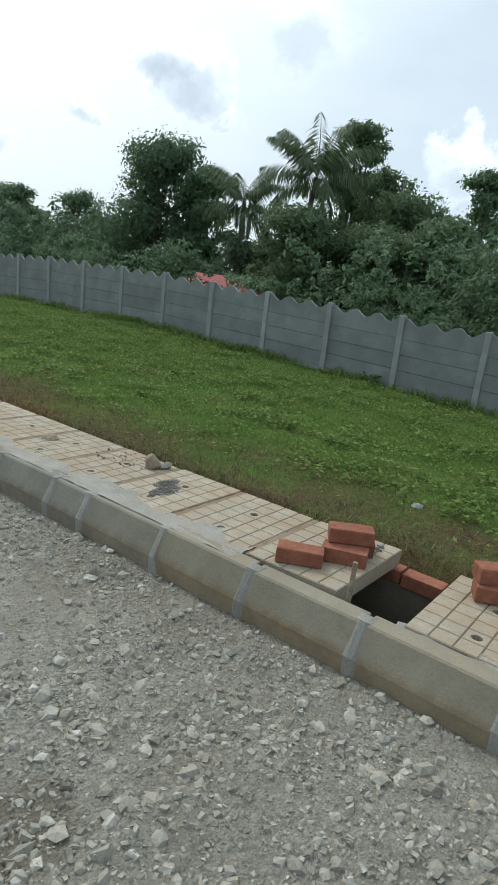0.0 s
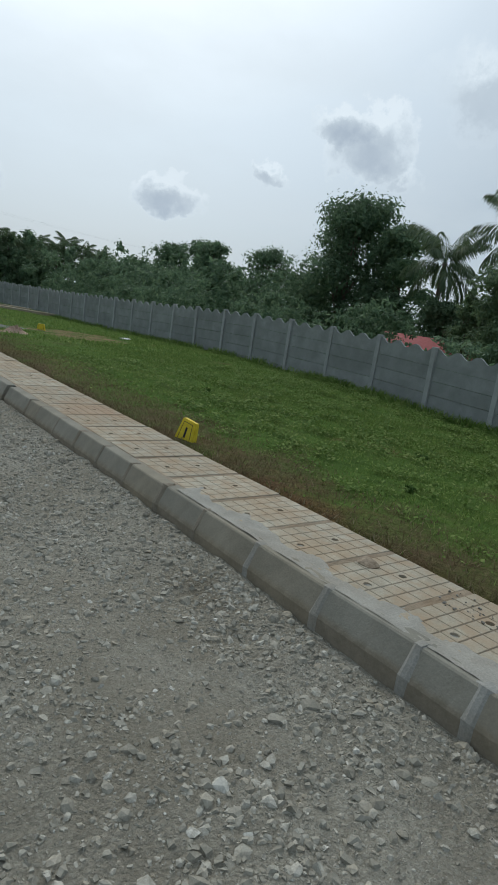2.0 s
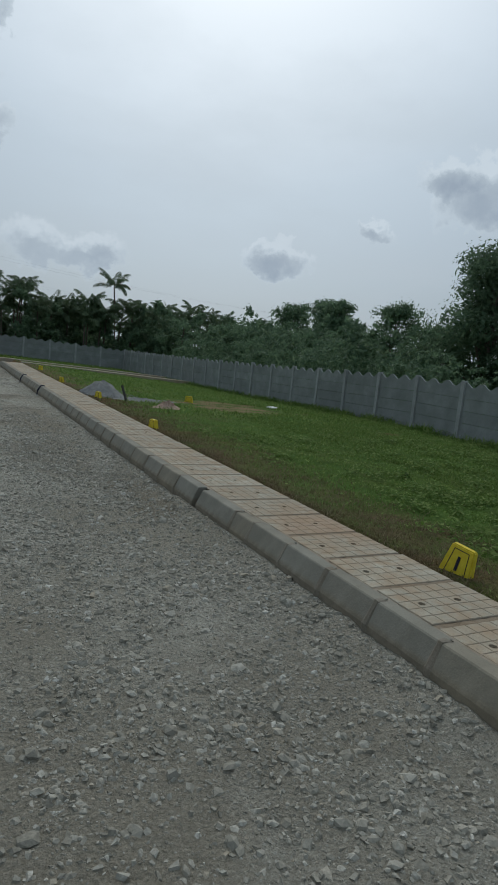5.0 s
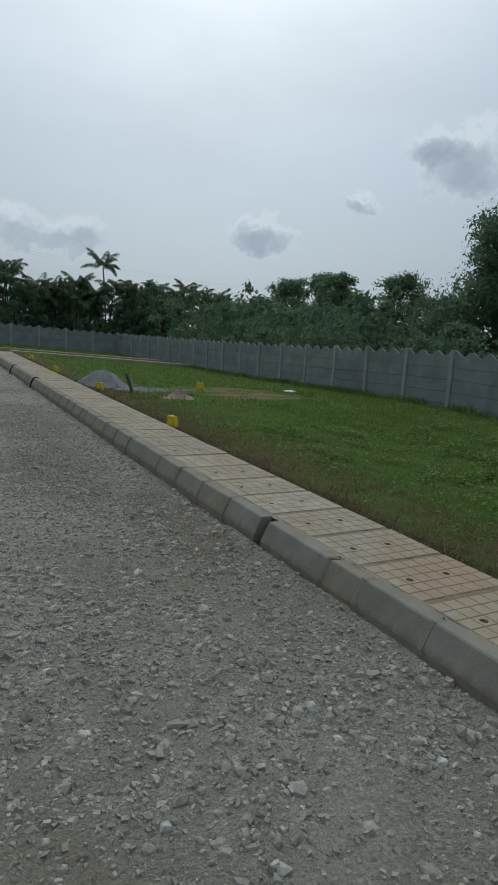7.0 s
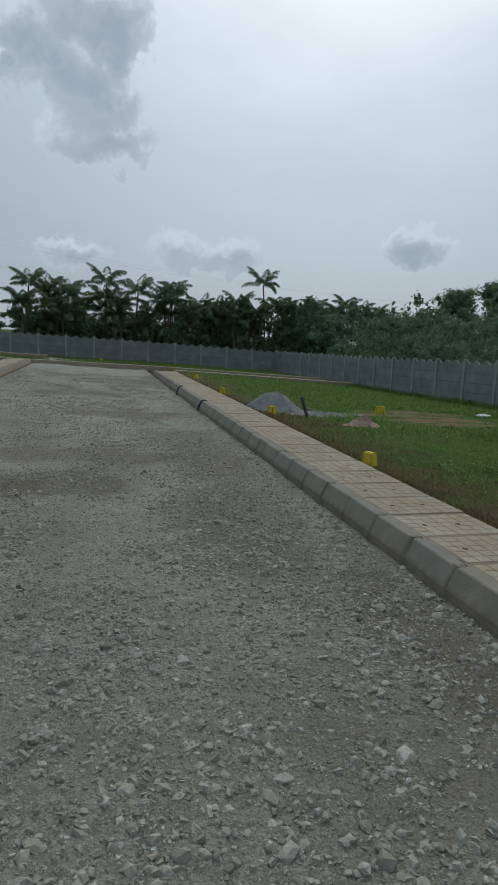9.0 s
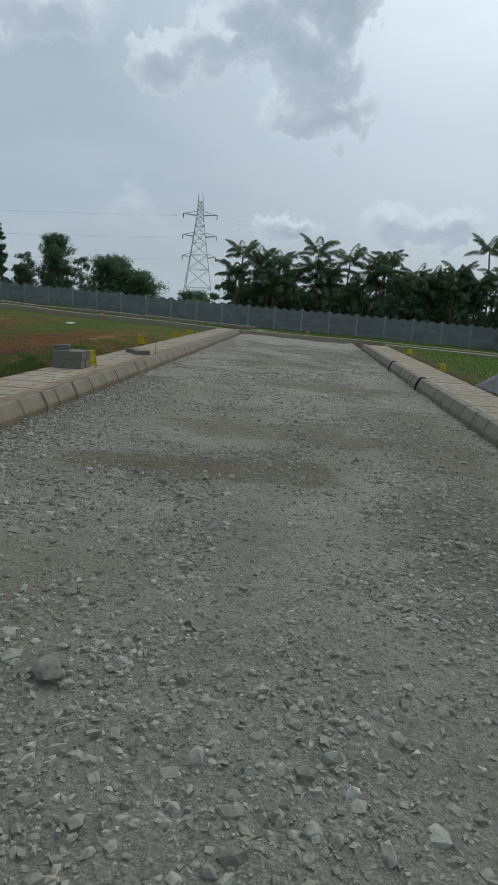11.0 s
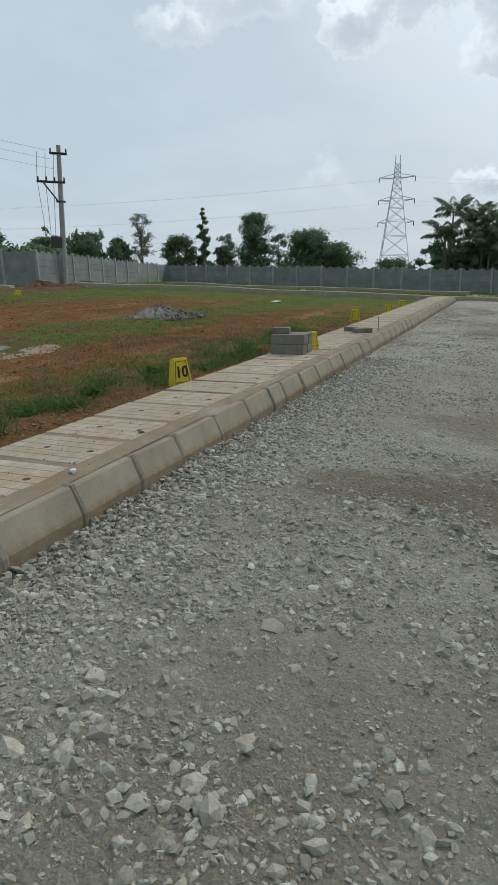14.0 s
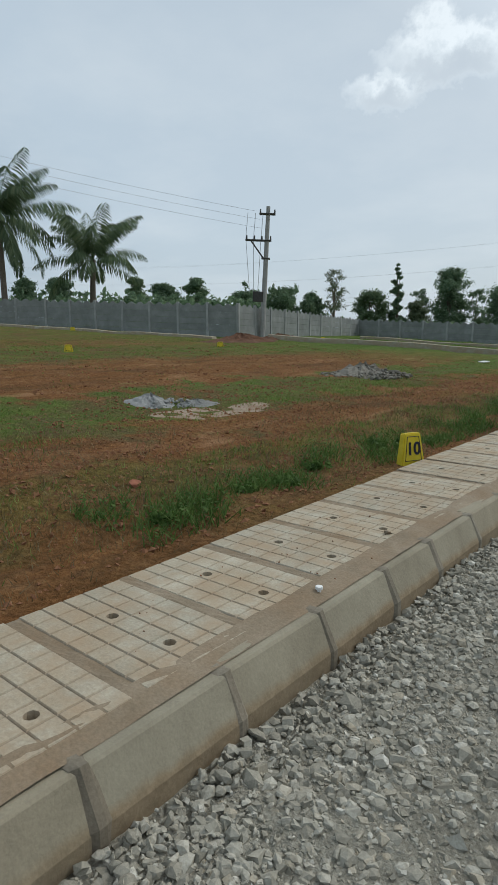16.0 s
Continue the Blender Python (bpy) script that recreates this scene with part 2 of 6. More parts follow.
M["slab"] = mat_slab()
def mat_kerb(name, lo, hi, foot_lo, foot_hi):
    """Cast kerb: the chamfer keeps its own colour, the upright foot is stained by splashed soil."""
    m = Mat(name, 0.9)
    base = m.ramp(m.noise(3.0, 8), [(0.3, lo), (0.7, hi)])
    m.local()
    lz = m.math("ADD", m.axis("Z"), m.math("MULTIPLY", m.math("SUBTRACT", m.noise(9, 6, 0.65), 0.5), 0.045))
    splash = m.ramp(m.math("MULTIPLY", lz, -3.0), [(0.325, 0.0), (0.40, 0.85)])
    c = m.mix(splash, base, m.ramp(m.noise(16, 6), [(0.3, foot_lo), (0.7, foot_hi)]))
    c = m.mix(m.math("MULTIPLY", m.rnd(), 0.45), c, m.ramp(m.noise(5, 6), [(0.3, (0.20, 0.165, 0.11)), (0.7, (0.33, 0.275, 0.19))]))
    c = m.mix(m.ramp(m.noise(4.5, 7, 0.7, (1, 1, 0.5), (2, 7, 1)), [(0.52, 0.0), (0.68, 0.5)]), c, (0.17, 0.148, 0.11))
    c = m.mix(0.18, c, m.ramp(m.noise(95, 4), [(0.25, 0.25), (0.75, 0.8)]), "OVERLAY")
    return m.color(c).bump(m.noise(60, 6), 0.004, 0.7).m


M["kerb"] = mat_kerb("kerb_concrete", (0.230, 0.204, 0.149), (0.333, 0.301, 0.225), (0.194, 0.135, 0.077), (0.288, 0.214, 0.133))
M["kerb_grey"] = mat_kerb("grey_kerb_concrete", (0.194, 0.183, 0.149), (0.284, 0.268, 0.221), (0.167, 0.140, 0.101), (0.248, 0.211, 0.158))
M["mortar_pale"] = mat_concrete("pale_mortar", (0.245, 0.237, 0.21), (0.365, 0.355, 0.32), (0.27, 0.24, 0.19), 0.7)
M["groove"] = mat_concrete("soiled_groove", (0.28, 0.235, 0.175), (0.40, 0.345, 0.27), (0.26, 0.17, 0.10), 0.6)
M["joint"] = mat_concrete("soiled_joint", (0.215, 0.168, 0.114), (0.325, 0.262, 0.187), (0.23, 0.15, 0.085), 0.7)
M["smear"] = mat_concrete("cement_smear", (0.28, 0.265, 0.228), (0.41, 0.39, 0.34), (0.37, 0.32, 0.25), 0.5)
M["mortar"] = mat_concrete("mortar", (0.175, 0.152, 0.115), (0.285, 0.25, 0.195), (0.2, 0.15, 0.1), 0.4)
M["precast"] = mat_concrete("precast_concrete", (0.209, 0.217, 0.207), (0.321, 0.330, 0.318), (0.203, 0.212, 0.201), 0.6, 2.0)
M["post"] = mat_concrete("post_concrete", (0.30, 0.31, 0.30), (0.43, 0.43, 0.41), (0.27, 0.27, 0.25), 0.5, 3.0)
M["block"] = mat_concrete("block_concrete", (0.175, 0.16, 0.128), (0.265, 0.245, 0.2), (0.2, 0.18, 0.15), 0.3)
M["pole"] = mat_concrete("pole_concrete", (0.33, 0.32, 0.30), (0.45, 0.44, 0.42), (0.25, 0.24, 0.22), 0.3)


def mat_road():
    m = Mat("gravel_road", 0.95)
    m.b.inputs["Specular IOR Level"].default_value = 0.1
    grain = m.noise(60, 8, 0.72)
    x, y = m.axis("X"), m.axis("Y")
    # packed stone dust with chips of many sizes set into it
    dust = m.ramp(m.noise(26, 9, 0.75), [(0.30, (0.219, 0.202, 0.158)), (0.5, (0.398, 0.372, 0.304)), (0.70, (0.560, 0.529, 0.443))])
    c = m.mix(0.45, dust, m.ramp(grain, [(0.32, (0.179, 0.164, 0.129)), (0.68, (0.651, 0.615, 0.518))]))
    c = m.mix(0.6, c, m.ramp(m.noise(9, 8, 0.74, shift=(5, 5, 0)), [(0.34, 0.26), (0.66, 0.72)]), "OVERLAY")
    loose_f = m.ramp(m.noise(1.1, 7, 0.68, (1, 0.6, 1)), [(0.40, 0.25), (0.56, 0.9)])
    v2 = m.voronoi(34, "Distance")
    chip = m.ramp(m.voronoi(34, "Color"), [(0.1, (0.276, 0.257, 0.207)), (0.9, (0.700, 0.664, 0.566))])
    set_in = m.math("MULTIPLY", m.ramp(v2, [(0.22, 1.0), (0.42, 0.0)]), m.math("MULTIPLY", loose_f, 0.95))
    c = m.mix(set_in, c, chip)
    v3 = m.voronoi(95, "Distance")
    c = m.mix(m.math("MULTIPLY", m.ramp(v3, [(0.2, 1.0), (0.5, 0.0)]), 0.6), c, m.ramp(m.voronoi(95, "Color"), [(0.1, (0.228, 0.211, 0.169)), (0.9, (0.716, 0.680, 0.580))]))
    # long lanes swept clean by wheels, broad patches of paler and darker gravel
    wob = m.math("MULTIPLY", m.math("SUBTRACT", m.noise(0.5, 4, 0.6), 0.5), 2.4)
    band = m.math("SINE", m.math("MULTIPLY", m.math("ADD", x, wob), 3.5))
    lane = m.math("ADD", m.noise(0.7, 7, 0.66, (1, 0.4, 1), (3, 2, 0)), m.math("MULTIPLY", band, 0.06))
    c = m.mix(m.ramp(lane, [(0.49, 0.0), (0.68, 0.5)]), c, m.ramp(grain, [(0.3, (0.366, 0.341, 0.278)), (0.7, (0.601, 0.569, 0.480))]))
    c = m.mix(m.ramp(m.noise(0.9, 8, 0.7, (1, 1.6, 1), (9, 4, 0)), [(0.48, 0.0), (0.64, 0.7)]), c, m.ramp(grain, [(0.3, (0.259, 0.235, 0.183)), (0.7, (0.438, 0.407, 0.330))]))
    c = m.mix(m.ramp(m.noise(0.55, 7, 0.66, (1, 0.5, 1), (1, 8, 0)), [(0.45, 0.0), (0.60, 0.7)]), c, m.ramp(grain, [(0.3, (0.232, 0.202, 0.147)), (0.7, (0.404, 0.362, 0.282))]))
    # soil trodden into the gravel
    damp = 0.0
    for px, py, rx, ry, amt in SOIL_PATCHES:
        ex = m.math("POWER", m.math("DIVIDE", m.math("SUBTRACT", x, px), rx), 2.0)
        ey = m.math("POWER", m.math("DIVIDE", m.math("SUBTRACT", y, py), ry), 2.0)
        q = m.math("ADD", m.math("ADD", ex, ey), m.math("MULTIPLY", m.math("SUBTRACT", m.noise(2.4, 8, 0.72, (0.7, 1.2, 1)), 0.5), 4.5))
        damp = m.math("MAXIMUM", damp, m.ramp(q, [(0.35, amt), (1.3, 0.0)]))
    c = m.mix(damp, c, m.ramp(grain, [(0.3, (0.140, 0.115, 0.078)), (0.7, (0.291, 0.249, 0.179))]))
    h = m.math("ADD", m.math("MULTIPLY", m.math("ADD", m.math("MULTIPLY", v3, -0.35), m.math("MULTIPLY", v2, -0.8)), loose_f), m.math("MULTIPLY", grain, 0.9))
    return m.color(c).bump(h, 0.036, 1.0).m


# where, how wide, how long, how strong
SOIL_PATCHES = [(-3.4, 16.6, 0.9, 0.7, 0.85), (-2.6, 16.9, 0.7, 0.6, 0.7), (-0.45, 13.4, 0.35, 1.2, 0.75), (-1.0, 15.6, 0.65, 2.0, 0.6), (-0.8, 19.0, 0.6, 2.5, 0.5), (-1.9, 18.6, 1.0, 0.7, 0.6), (-3.1, 18.5, 0.8, 0.6, 0.55),
                (-0.34, 7.4, 0.22, 0.4, 0.6), (-1.7, 23.0, 1.4, 0.9, 0.6), (-2.6, 27.0, 1.5, 1.3, 0.6), (-1.5, 31.5, 1.6, 1.6, 0.5), (-1.3, 20.3, 0.5, 1.0, 0.4), (-0.9, 9.2, 0.5, 0.7, 0.25), (-1.35, 4.35, 0.18, 0.16, 0.7)]
M["road"] = mat_road()


def mat_ground():
    m = Mat("soil_and_turf", 0.97)
    m.b.inputs["Specular IOR Level"].default_value = 0.06
    n_big = m.noise(0.35, 5, 0.6)
    n_mid = m.noise(1.3, 6, 0.65)
    n_fine = m.noise(22, 6, 0.7)
    x, y = m.axis("X"), m.axis("Y")
    grass = m.ramp(n_fine, [(0.3, (0.061, 0.111, 0.022)), (0.55, (0.109, 0.184, 0.036)), (0.75, (0.188, 0.249, 0.067))])
    dry = m.ramp(n_fine, [(0.3, (0.075, 0.053, 0.028)), (0.7, (0.185, 0.135, 0.072))])
    soil = m.ramp(n_fine, [(0.3, (0.115, 0.05, 0.02)), (0.55, (0.23, 0.105, 0.042)), (0.75, (0.35, 0.18, 0.08))])
    # turf on the plot beside the wall, with worn and dry patches along the slabs
    edge = m.math("SUBTRACT", 1.0, m.math("MULTIPLY", m.math("SUBTRACT", x, 0.8), 0.55))
    worn = m.ramp(m.math("ADD", m.math("MULTIPLY", edge, 0.36), m.math("MULTIPLY", n_mid, 1.0)), [(0.56, 0.0), (0.86, 1.0)])
    patch = m.ramp(m.noise(0.45, 5, 0.6, shift=(2.0, 6.0, 0)), [(0.60, 0.0), (0.68, 0.7)])
    grass = m.mix(m.ramp(m.noise(3.2, 5, 0.6), [(0.35, 0.0), (0.7, 0.6)]), grass, (0.05, 0.085, 0.02))
    bx = m.math("POWER", m.math("DIVIDE", m.math("SUBTRACT", x, 4.6), 2.0), 2.0)
    by = m.math("POWER", m.math("DIVIDE", m.math("SUBTRACT", y, 22.2), 1.9), 2.0)
    dug = m.ramp(m.math("ADD", m.math("ADD", bx, by), m.math("MULTIPLY", m.math("SUBTRACT", m.noise(1.6, 7, 0.7, (0.35, 1.6, 1)), 0.5), 9.0)), [(0.1, 0.6), (0.7, 0.0)])
    worn = m.math("MAXIMUM", m.math("MAXIMUM", worn, patch), dug)
    grass = m.mix(m.ramp(m.noise(0.9, 6, 0.65, shift=(3, 1, 0)), [(0.48, 0.0), (0.7, 0.4)]), grass, m.ramp(n_fine, [(0.3, (0.11, 0.105, 0.035)), (0.7, (0.21, 0.19, 0.075))]))
    right = m.mix(worn, grass, m.mix(m.ramp(n_big, [(0.48, 0.0), (0.62, 0.4)]), dry, soil))
    right = m.mix(dug, right, m.ramp(n_fine, [(0.3, (0.24, 0.16, 0.085)), (0.7, (0.40, 0.29, 0.17))]))
    # open plot: strips of turf and bare red soil along the road
    u = m.math("ADD", m.math("MULTIPLY", x, -1.0), m.math("ADD", m.math("MULTIPLY", m.math("SUBTRACT", n_mid, 0.5), 4.5), m.math("MULTIPLY", m.math("SUBTRACT", n_big, 0.5), 3.0)))
    u = m.math("DIVIDE", m.math("SUBTRACT", u, 6.0), 18.0)
    bare = m.ramp(u, [(0.0, 0.95), (0.018, 0.8), (0.035, 0.6), (0.075, 0.65), (0.095, 0.95), (0.145, 0.95), (0.17, 0.12), (0.26, 0.1), (0.29, 0.95), (0.50, 0.9), (0.55, 0.2), (0.72, 0.25), (0.8, 0.7), (1.0, 0.3)])
    soil = m.mix(m.ramp(m.noise(2.6, 6, 0.7, shift=(4, 1, 0)), [(0.5, 0.0), (0.75, 0.45)]), soil, (0.33, 0.21, 0.125))
    rut = m.noise(1.7, 7, 0.7, (1, 0.22, 1), (1, 5, 0))
    soil = m.mix(m.ramp(rut, [(0.50, 0.0), (0.62, 0.8)]), soil, m.ramp(n_fine, [(0.3, (0.075, 0.037, 0.018)), (0.7, (0.16, 0.085, 0.038))]))
    soil = m.mix(m.ramp(rut, [(0.32, 0.7), (0.44, 0.0)]), soil, (0.40, 0.23, 0.125))
    left = m.mix(bare, m.mix(m.ramp(n_mid, [(0.42, 0.0), (0.6, 0.8)]), grass, dry), soil)
    far = m.ramp(m.math("DIVIDE", m.math("SUBTRACT", m.math("ADD", y, m.math("MULTIPLY", n_mid, 4.0)), 30.0), 10.0), [(0.0, 0.0), (1.0, 0.85)])
    left = m.mix(far, left, grass)
    side = m.math("GREATER_THAN", x, -2.0)
    c = m.mix(side, left, right)
    return m.color(c).bump(m.math("ADD", n_fine, m.math("MULTIPLY", m.noise(5, 6, 0.68), 2.2)), 0.045, 1.0).m


M["ground"] = mat_ground()


def simple(name, stops, scale=20.0, rough=0.8, bump=0.004, metal=0.0, vary=0.3, spec=0.25):
    m = Mat(name, rough, metal)
    c = m.ramp(m.noise(scale, 6), stops)
    c = m.mix(m.math("MULTIPLY", m.rnd(), vary), c, tuple(0.55 * v for v in stops[0][1]))
    m.color(c).bump(m.noise(scale * 3, 5), bump, 0.6)
    m.b.inputs["Specular IOR Level"].default_value = spec
    return m.m


def foliage(name, dark, mid, light, trans=0.35, gloss=0.6, spec=0.25):
    m = Mat(name, gloss)
    m.b.inputs["Specular IOR Level"].default_value = spec
    c = m.ramp(m.island(), [(0.0, dark), (0.55, mid), (1.0, light)])
    c = m.mix(m.math("MULTIPLY", m.rnd(), 0.35), c, tuple(0.6 * v for v in dark))
    m.color(c)
    t = m.N.new("ShaderNodeBsdfTranslucent")
    m.L.new(c, t.inputs["Color"])
    mx = m.N.new("ShaderNodeMixShader"); mx.inputs[0].default_value = trans
    out = [n for n in m.N if n.type == "OUTPUT_MATERIAL"][0]
    m.L.new(m.b.outputs[0], mx.inputs[1]); m.L.new(t.outputs[0], mx.inputs[2])
    m.L.new(mx.outputs[0], out.inputs["Surface"])
    return m.m


M["brick"] = simple("clay_brick", [(0.3, (0.22, 0.082, 0.048)), (0.7, (0.36, 0.145, 0.088))], 25, 0.9, 0.004)
M["yellow"] = simple("yellow_paint", [(0.3, (0.62, 0.46, 0.02)), (0.7, (0.78, 0.62, 0.05))], 18, 0.55, 0.002)
M["ink"] = simple("black_paint", [(0.3, (0.012, 0.014, 0.03)), (0.7, (0.03, 0.03, 0.05))], 30, 0.6, 0.001)
M["wood"] = simple("weathered_wood", [(0.3, (0.20, 0.15, 0.10)), (0.7, (0.42, 0.34, 0.25))], 40, 0.85, 0.003)
M["steel"] = simple("galvanised_steel", [(0.3, (0.34, 0.35, 0.37)), (0.7, (0.50, 0.51, 0.53))], 10, 0.55, 0.001, 0.25)
# pylon steel, lightened so that distance haze is in its colour
M["hazed_steel"] = simple("hazed_steel", [(0.3, (0.55, 0.57, 0.60)), (0.7, (0.68, 0.70, 0.73))], 10, 0.6, 0.001, 0.0)
M["dark_steel"] = simple("dull_iron", [(0.3, (0.06, 0.055, 0.05)), (0.7, (0.14, 0.13, 0.12))], 20, 0.7, 0.001, 0.3)
M["rock"] = simple("grey_rock", [(0.3, (0.21, 0.195, 0.158)), (0.7, (0.40, 0.375, 0.31))], 30, 0.95, 0.004)
M["tan_rock"] = simple("tan_rock", [(0.3, (0.22, 0.17, 0.11)), (0.7, (0.40, 0.33, 0.23))], 30, 0.95, 0.004)
M["scrapings"] = simple("mortar_scrapings", [(0.3, (0.15, 0.135, 0.11)), (0.7, (0.30, 0.28, 0.24))], 14, 0.95, 0.01)
M["dust_heap"] = simple("stone_dust", [(0.3, (0.16, 0.16, 0.152)), (0.7, (0.29, 0.286, 0.272))], 9, 0.95, 0.01)
M["rubble"] = simple("cement_rubble", [(0.3, (0.22, 0.22, 0.215)), (0.7, (0.40, 0.40, 0.385))], 14, 0.95, 0.01)
M["pink_cloth"] = simple("pink_cloth", [(0.3, (0.40, 0.255, 0.185)), (0.7, (0.58, 0.43, 0.34))], 14, 0.95, 0.01)
M["roof"] = simple("red_roof", [(0.3, (0.38, 0.09, 0.09)), (0.7, (0.52, 0.16, 0.15))], 12, 0.7, 0.003)
M["plaster"] = simple("pale_plaster", [(0.3, (0.45, 0.42, 0.36)), (0.7, (0.6, 0.57, 0.5))], 5, 0.9, 0.003)
M["soil"] = simple("red_soil", [(0.3, (0.16, 0.07, 0.035)), (0.7, (0.30, 0.15, 0.08))], 12, 0.97, 0.01)
M["dark_soil"] = simple("dug_soil", [(0.3, (0.075, 0.038, 0.022)), (0.7, (0.17, 0.085, 0.05))], 6, 0.97, 0.02)
M["slurry"] = simple("dried_slurry", [(0.3, (0.25, 0.17, 0.11)), (0.7, (0.37, 0.30, 0.23))], 5, 0.95, 0.006)
M["white"] = simple("white_plastic", [(0.3, (0.70, 0.70, 0.68)), (0.7, (0.82, 0.82, 0.80))], 30, 0.5, 0.001)
M["bark"] = simple("bark", [(0.3, (0.10, 0.08, 0.06)), (0.7, (0.24, 0.20, 0.16))], 14, 0.95, 0.01)
M["leaf_dark"] = foliage("leaf_dark", (0.102, 0.163, 0.095), (0.163, 0.245, 0.137), (0.229, 0.312, 0.172), 0.5)
M["leaf_mid"] = foliage("leaf_mid", (0.108, 0.165, 0.090), (0.165, 0.239, 0.123), (0.216, 0.285, 0.135), 0.48)
M["leaf_pale"] = foliage("leaf_pale", (0.08, 0.11, 0.06), (0.13, 0.165, 0.09), (0.19, 0.22, 0.12))
M["frond"] = foliage("palm_frond", (0.086, 0.129, 0.071), (0.132, 0.184, 0.095), (0.190, 0.236, 0.123), 0.4)
M["blade"] = foliage("grass_blade", (0.092, 0.151, 0.032), (0.178, 0.277, 0.064), (0.327, 0.388, 0.130), 0.4, 0.75, 0.12)
M["weed"] = foliage("weed_leaf", (0.054, 0.101, 0.022), (0.095, 0.169, 0.041), (0.162, 0.243, 0.068), 0.35, 0.7, 0.15)
M["straw"] = foliage("dry_straw", (0.122, 0.094, 0.050), (0.216, 0.173, 0.094), (0.317, 0.266, 0.158), 0.2, 0.8, 0.1)


def mat_stones():
    m = Mat("crushed_stone", 0.93)
    m.b.inputs["Specular IOR Level"].default_value = 0.12
    c = m.ramp(m.island(), [(0.0, (0.198, 0.182, 0.144)), (0.45, (0.338, 0.317, 0.262)), (0.80, (0.452, 0.430, 0.367)), (0.90, (0.364, 0.314, 0.234)), (1.0, (0.624, 0.603, 0.541))])
    c = m.mix(m.ramp(m.noise(38, 6, 0.7), [(0.42, 0.0), (0.6, 0.75)]), c, (0.310, 0.289, 0.237))
    c = m.mix(0.25, c, m.ramp(m.noise(130, 5), [(0.3, 0.2), (0.7, 0.8)]), "OVERLAY")
    return m.color(c).bump(m.noise(120, 4), 0.004, 0.6).m


M["stones"] = mat_stones()

# levels ----------------------------------------------------------------------
KR, KL = 0.30, 0.43            # kerb tops beside the turf plot and the open plot
WALL_Y = [-8, 0, 6.4, 9.8, 15, 19.7, 22.6, 27.5, 36, 49, 60]
WALL_TOP = [0.85, 0.95, 1.17, 1.32, 1.53, 1.58, 1.50, 1.36, 1.19, 1.05, 1.0]
WALL_H = 1.42


def wall_top(y):
    return np.interp(y, WALL_Y, WALL_TOP)


def road_z(x, y):
    return 0.02 - 0.04 * np.clip(x, -5.2, 0.1)


def land_z(x, y):
    x, y = np.asarray(x, float), np.asarray(y, float)
    inner = np.interp(y, [36, 48], [0.25, -0.02])
    f = np.clip((x - 0.9) / 8.2, 0, 1)
    right = inner * (1 - f) + (wall_top(y) - WALL_H) * f - 0.08 * np.clip(x - 9.6, 0, 22)
    left = 0.40 - 0.008 * (np.clip(y, -30, 60) - 18) + 0.05 * np.clip(-x - 6, 0, 45)
    g = np.clip((x + 6) / 6.9, 0, 1)
    mid = (0.40 - 0.008 * (np.clip(y, -30, 60) - 18)) * (1 - g) + inner * g
    z = np.where(x >= 0.9, right, np.where(x <= -6, left, np.where(y > 43, mid, road_z(x, y))))
    return z - 0.05 * np.clip(y - 52.5 + 0.05 * np.clip(x, -30, 0), 0, 45)


def ground_z(x, y):
    """Land with the two covered drains cut into it."""
    z = land_z(x, y)
    z = np.where((x > 0.12) & (x < 0.80) & (y < 37), -0.8, z)
    z = np.where((x > -5.94) & (x < -5.24) & (y < 40), -0.3, z)
    z = np.where((x >= -5.24) & (x <= 0.12) & (y < 43), z - 0.06, z)
    return z


# mesh helpers -----------------------------------------------------------------


def mesh_object(name, verts, faces, material, parent=None, label="", smooth=False):
    me = bpy.data.meshes.new(name)
    me.from_pydata([tuple(v) for v in verts], [], [tuple(f) for f in faces])
    me.materials.append(material)
    if smooth:
        me.polygons.foreach_set("use_smooth", [True] * len(me.polygons))
    me.update()
    return adopt(new(name, me), parent, label)


def adopt(ob, parent=None, label=""):
    if parent is not None:
        ob.parent = parent
    if label:
        tagged(ob, label)
    return ob


def quick_mesh(name, verts, faces, material):
    """Many alike polygons at once; faces is an (n, k) array."""
    me = bpy.data.meshes.new(name)
    n, k = faces.shape
    me.vertices.add(len(verts)); me.vertices.foreach_set("co", np.asarray(verts, np.float32).ravel())
    me.loops.add(n * k); me.loops.foreach_set("vertex_index", faces.astype(np.int32).ravel())
    me.polygons.add(n)
    me.polygons.foreach_set("loop_start", np.arange(0, n * k, k, dtype=np.int32))
    me.polygons.foreach_set("loop_total", np.full(n, k, np.int32))
    me.materials.append(material)
    me.update(calc_edges=True)
    me.validate()
    me.polygons.foreach_set("use_smooth", np.zeros(len(me.polygons), bool))
    return me


def part(name, bm, material, parent=None, label=""):
    me = bpy.data.meshes.new(name)
    bm.to_mesh(me); bm.free()
    me.materials.append(material)
    return adopt(new(name, me), parent, label)


def share(name, me, parent, m=None):
    ob = new(name, me)
    ob.parent = parent
    if m is not None:
        ob.matrix_basis = m
    return ob


def empty(name, at=(0, 0, 0), rz=0.0):
    e = new(name)
    e.matrix_basis = pose(*at, 0, 0, rz)
    return e


def box_bm(sx, sy, sz, bevel=0.0, base=True, jitter=0.0, rng=None):
    bm = bmesh.new()
    bmesh.ops.create_cube(bm, size=1.0)
    for v in bm.verts:
        v.co = Vector((v.co.x * sx, v.co.y * sy, (v.co.z + (0.5 if base else 0)) * sz))
    if bevel:
        bmesh.ops.bevel(bm, geom=bm.edges[:], offset=bevel, segments=2, affect="EDGES", profile=0.6)
    if jitter and rng is not None:
        for v in bm.verts:
            v.co += Vector(rng.normal(0, jitter, 3))
    return bm


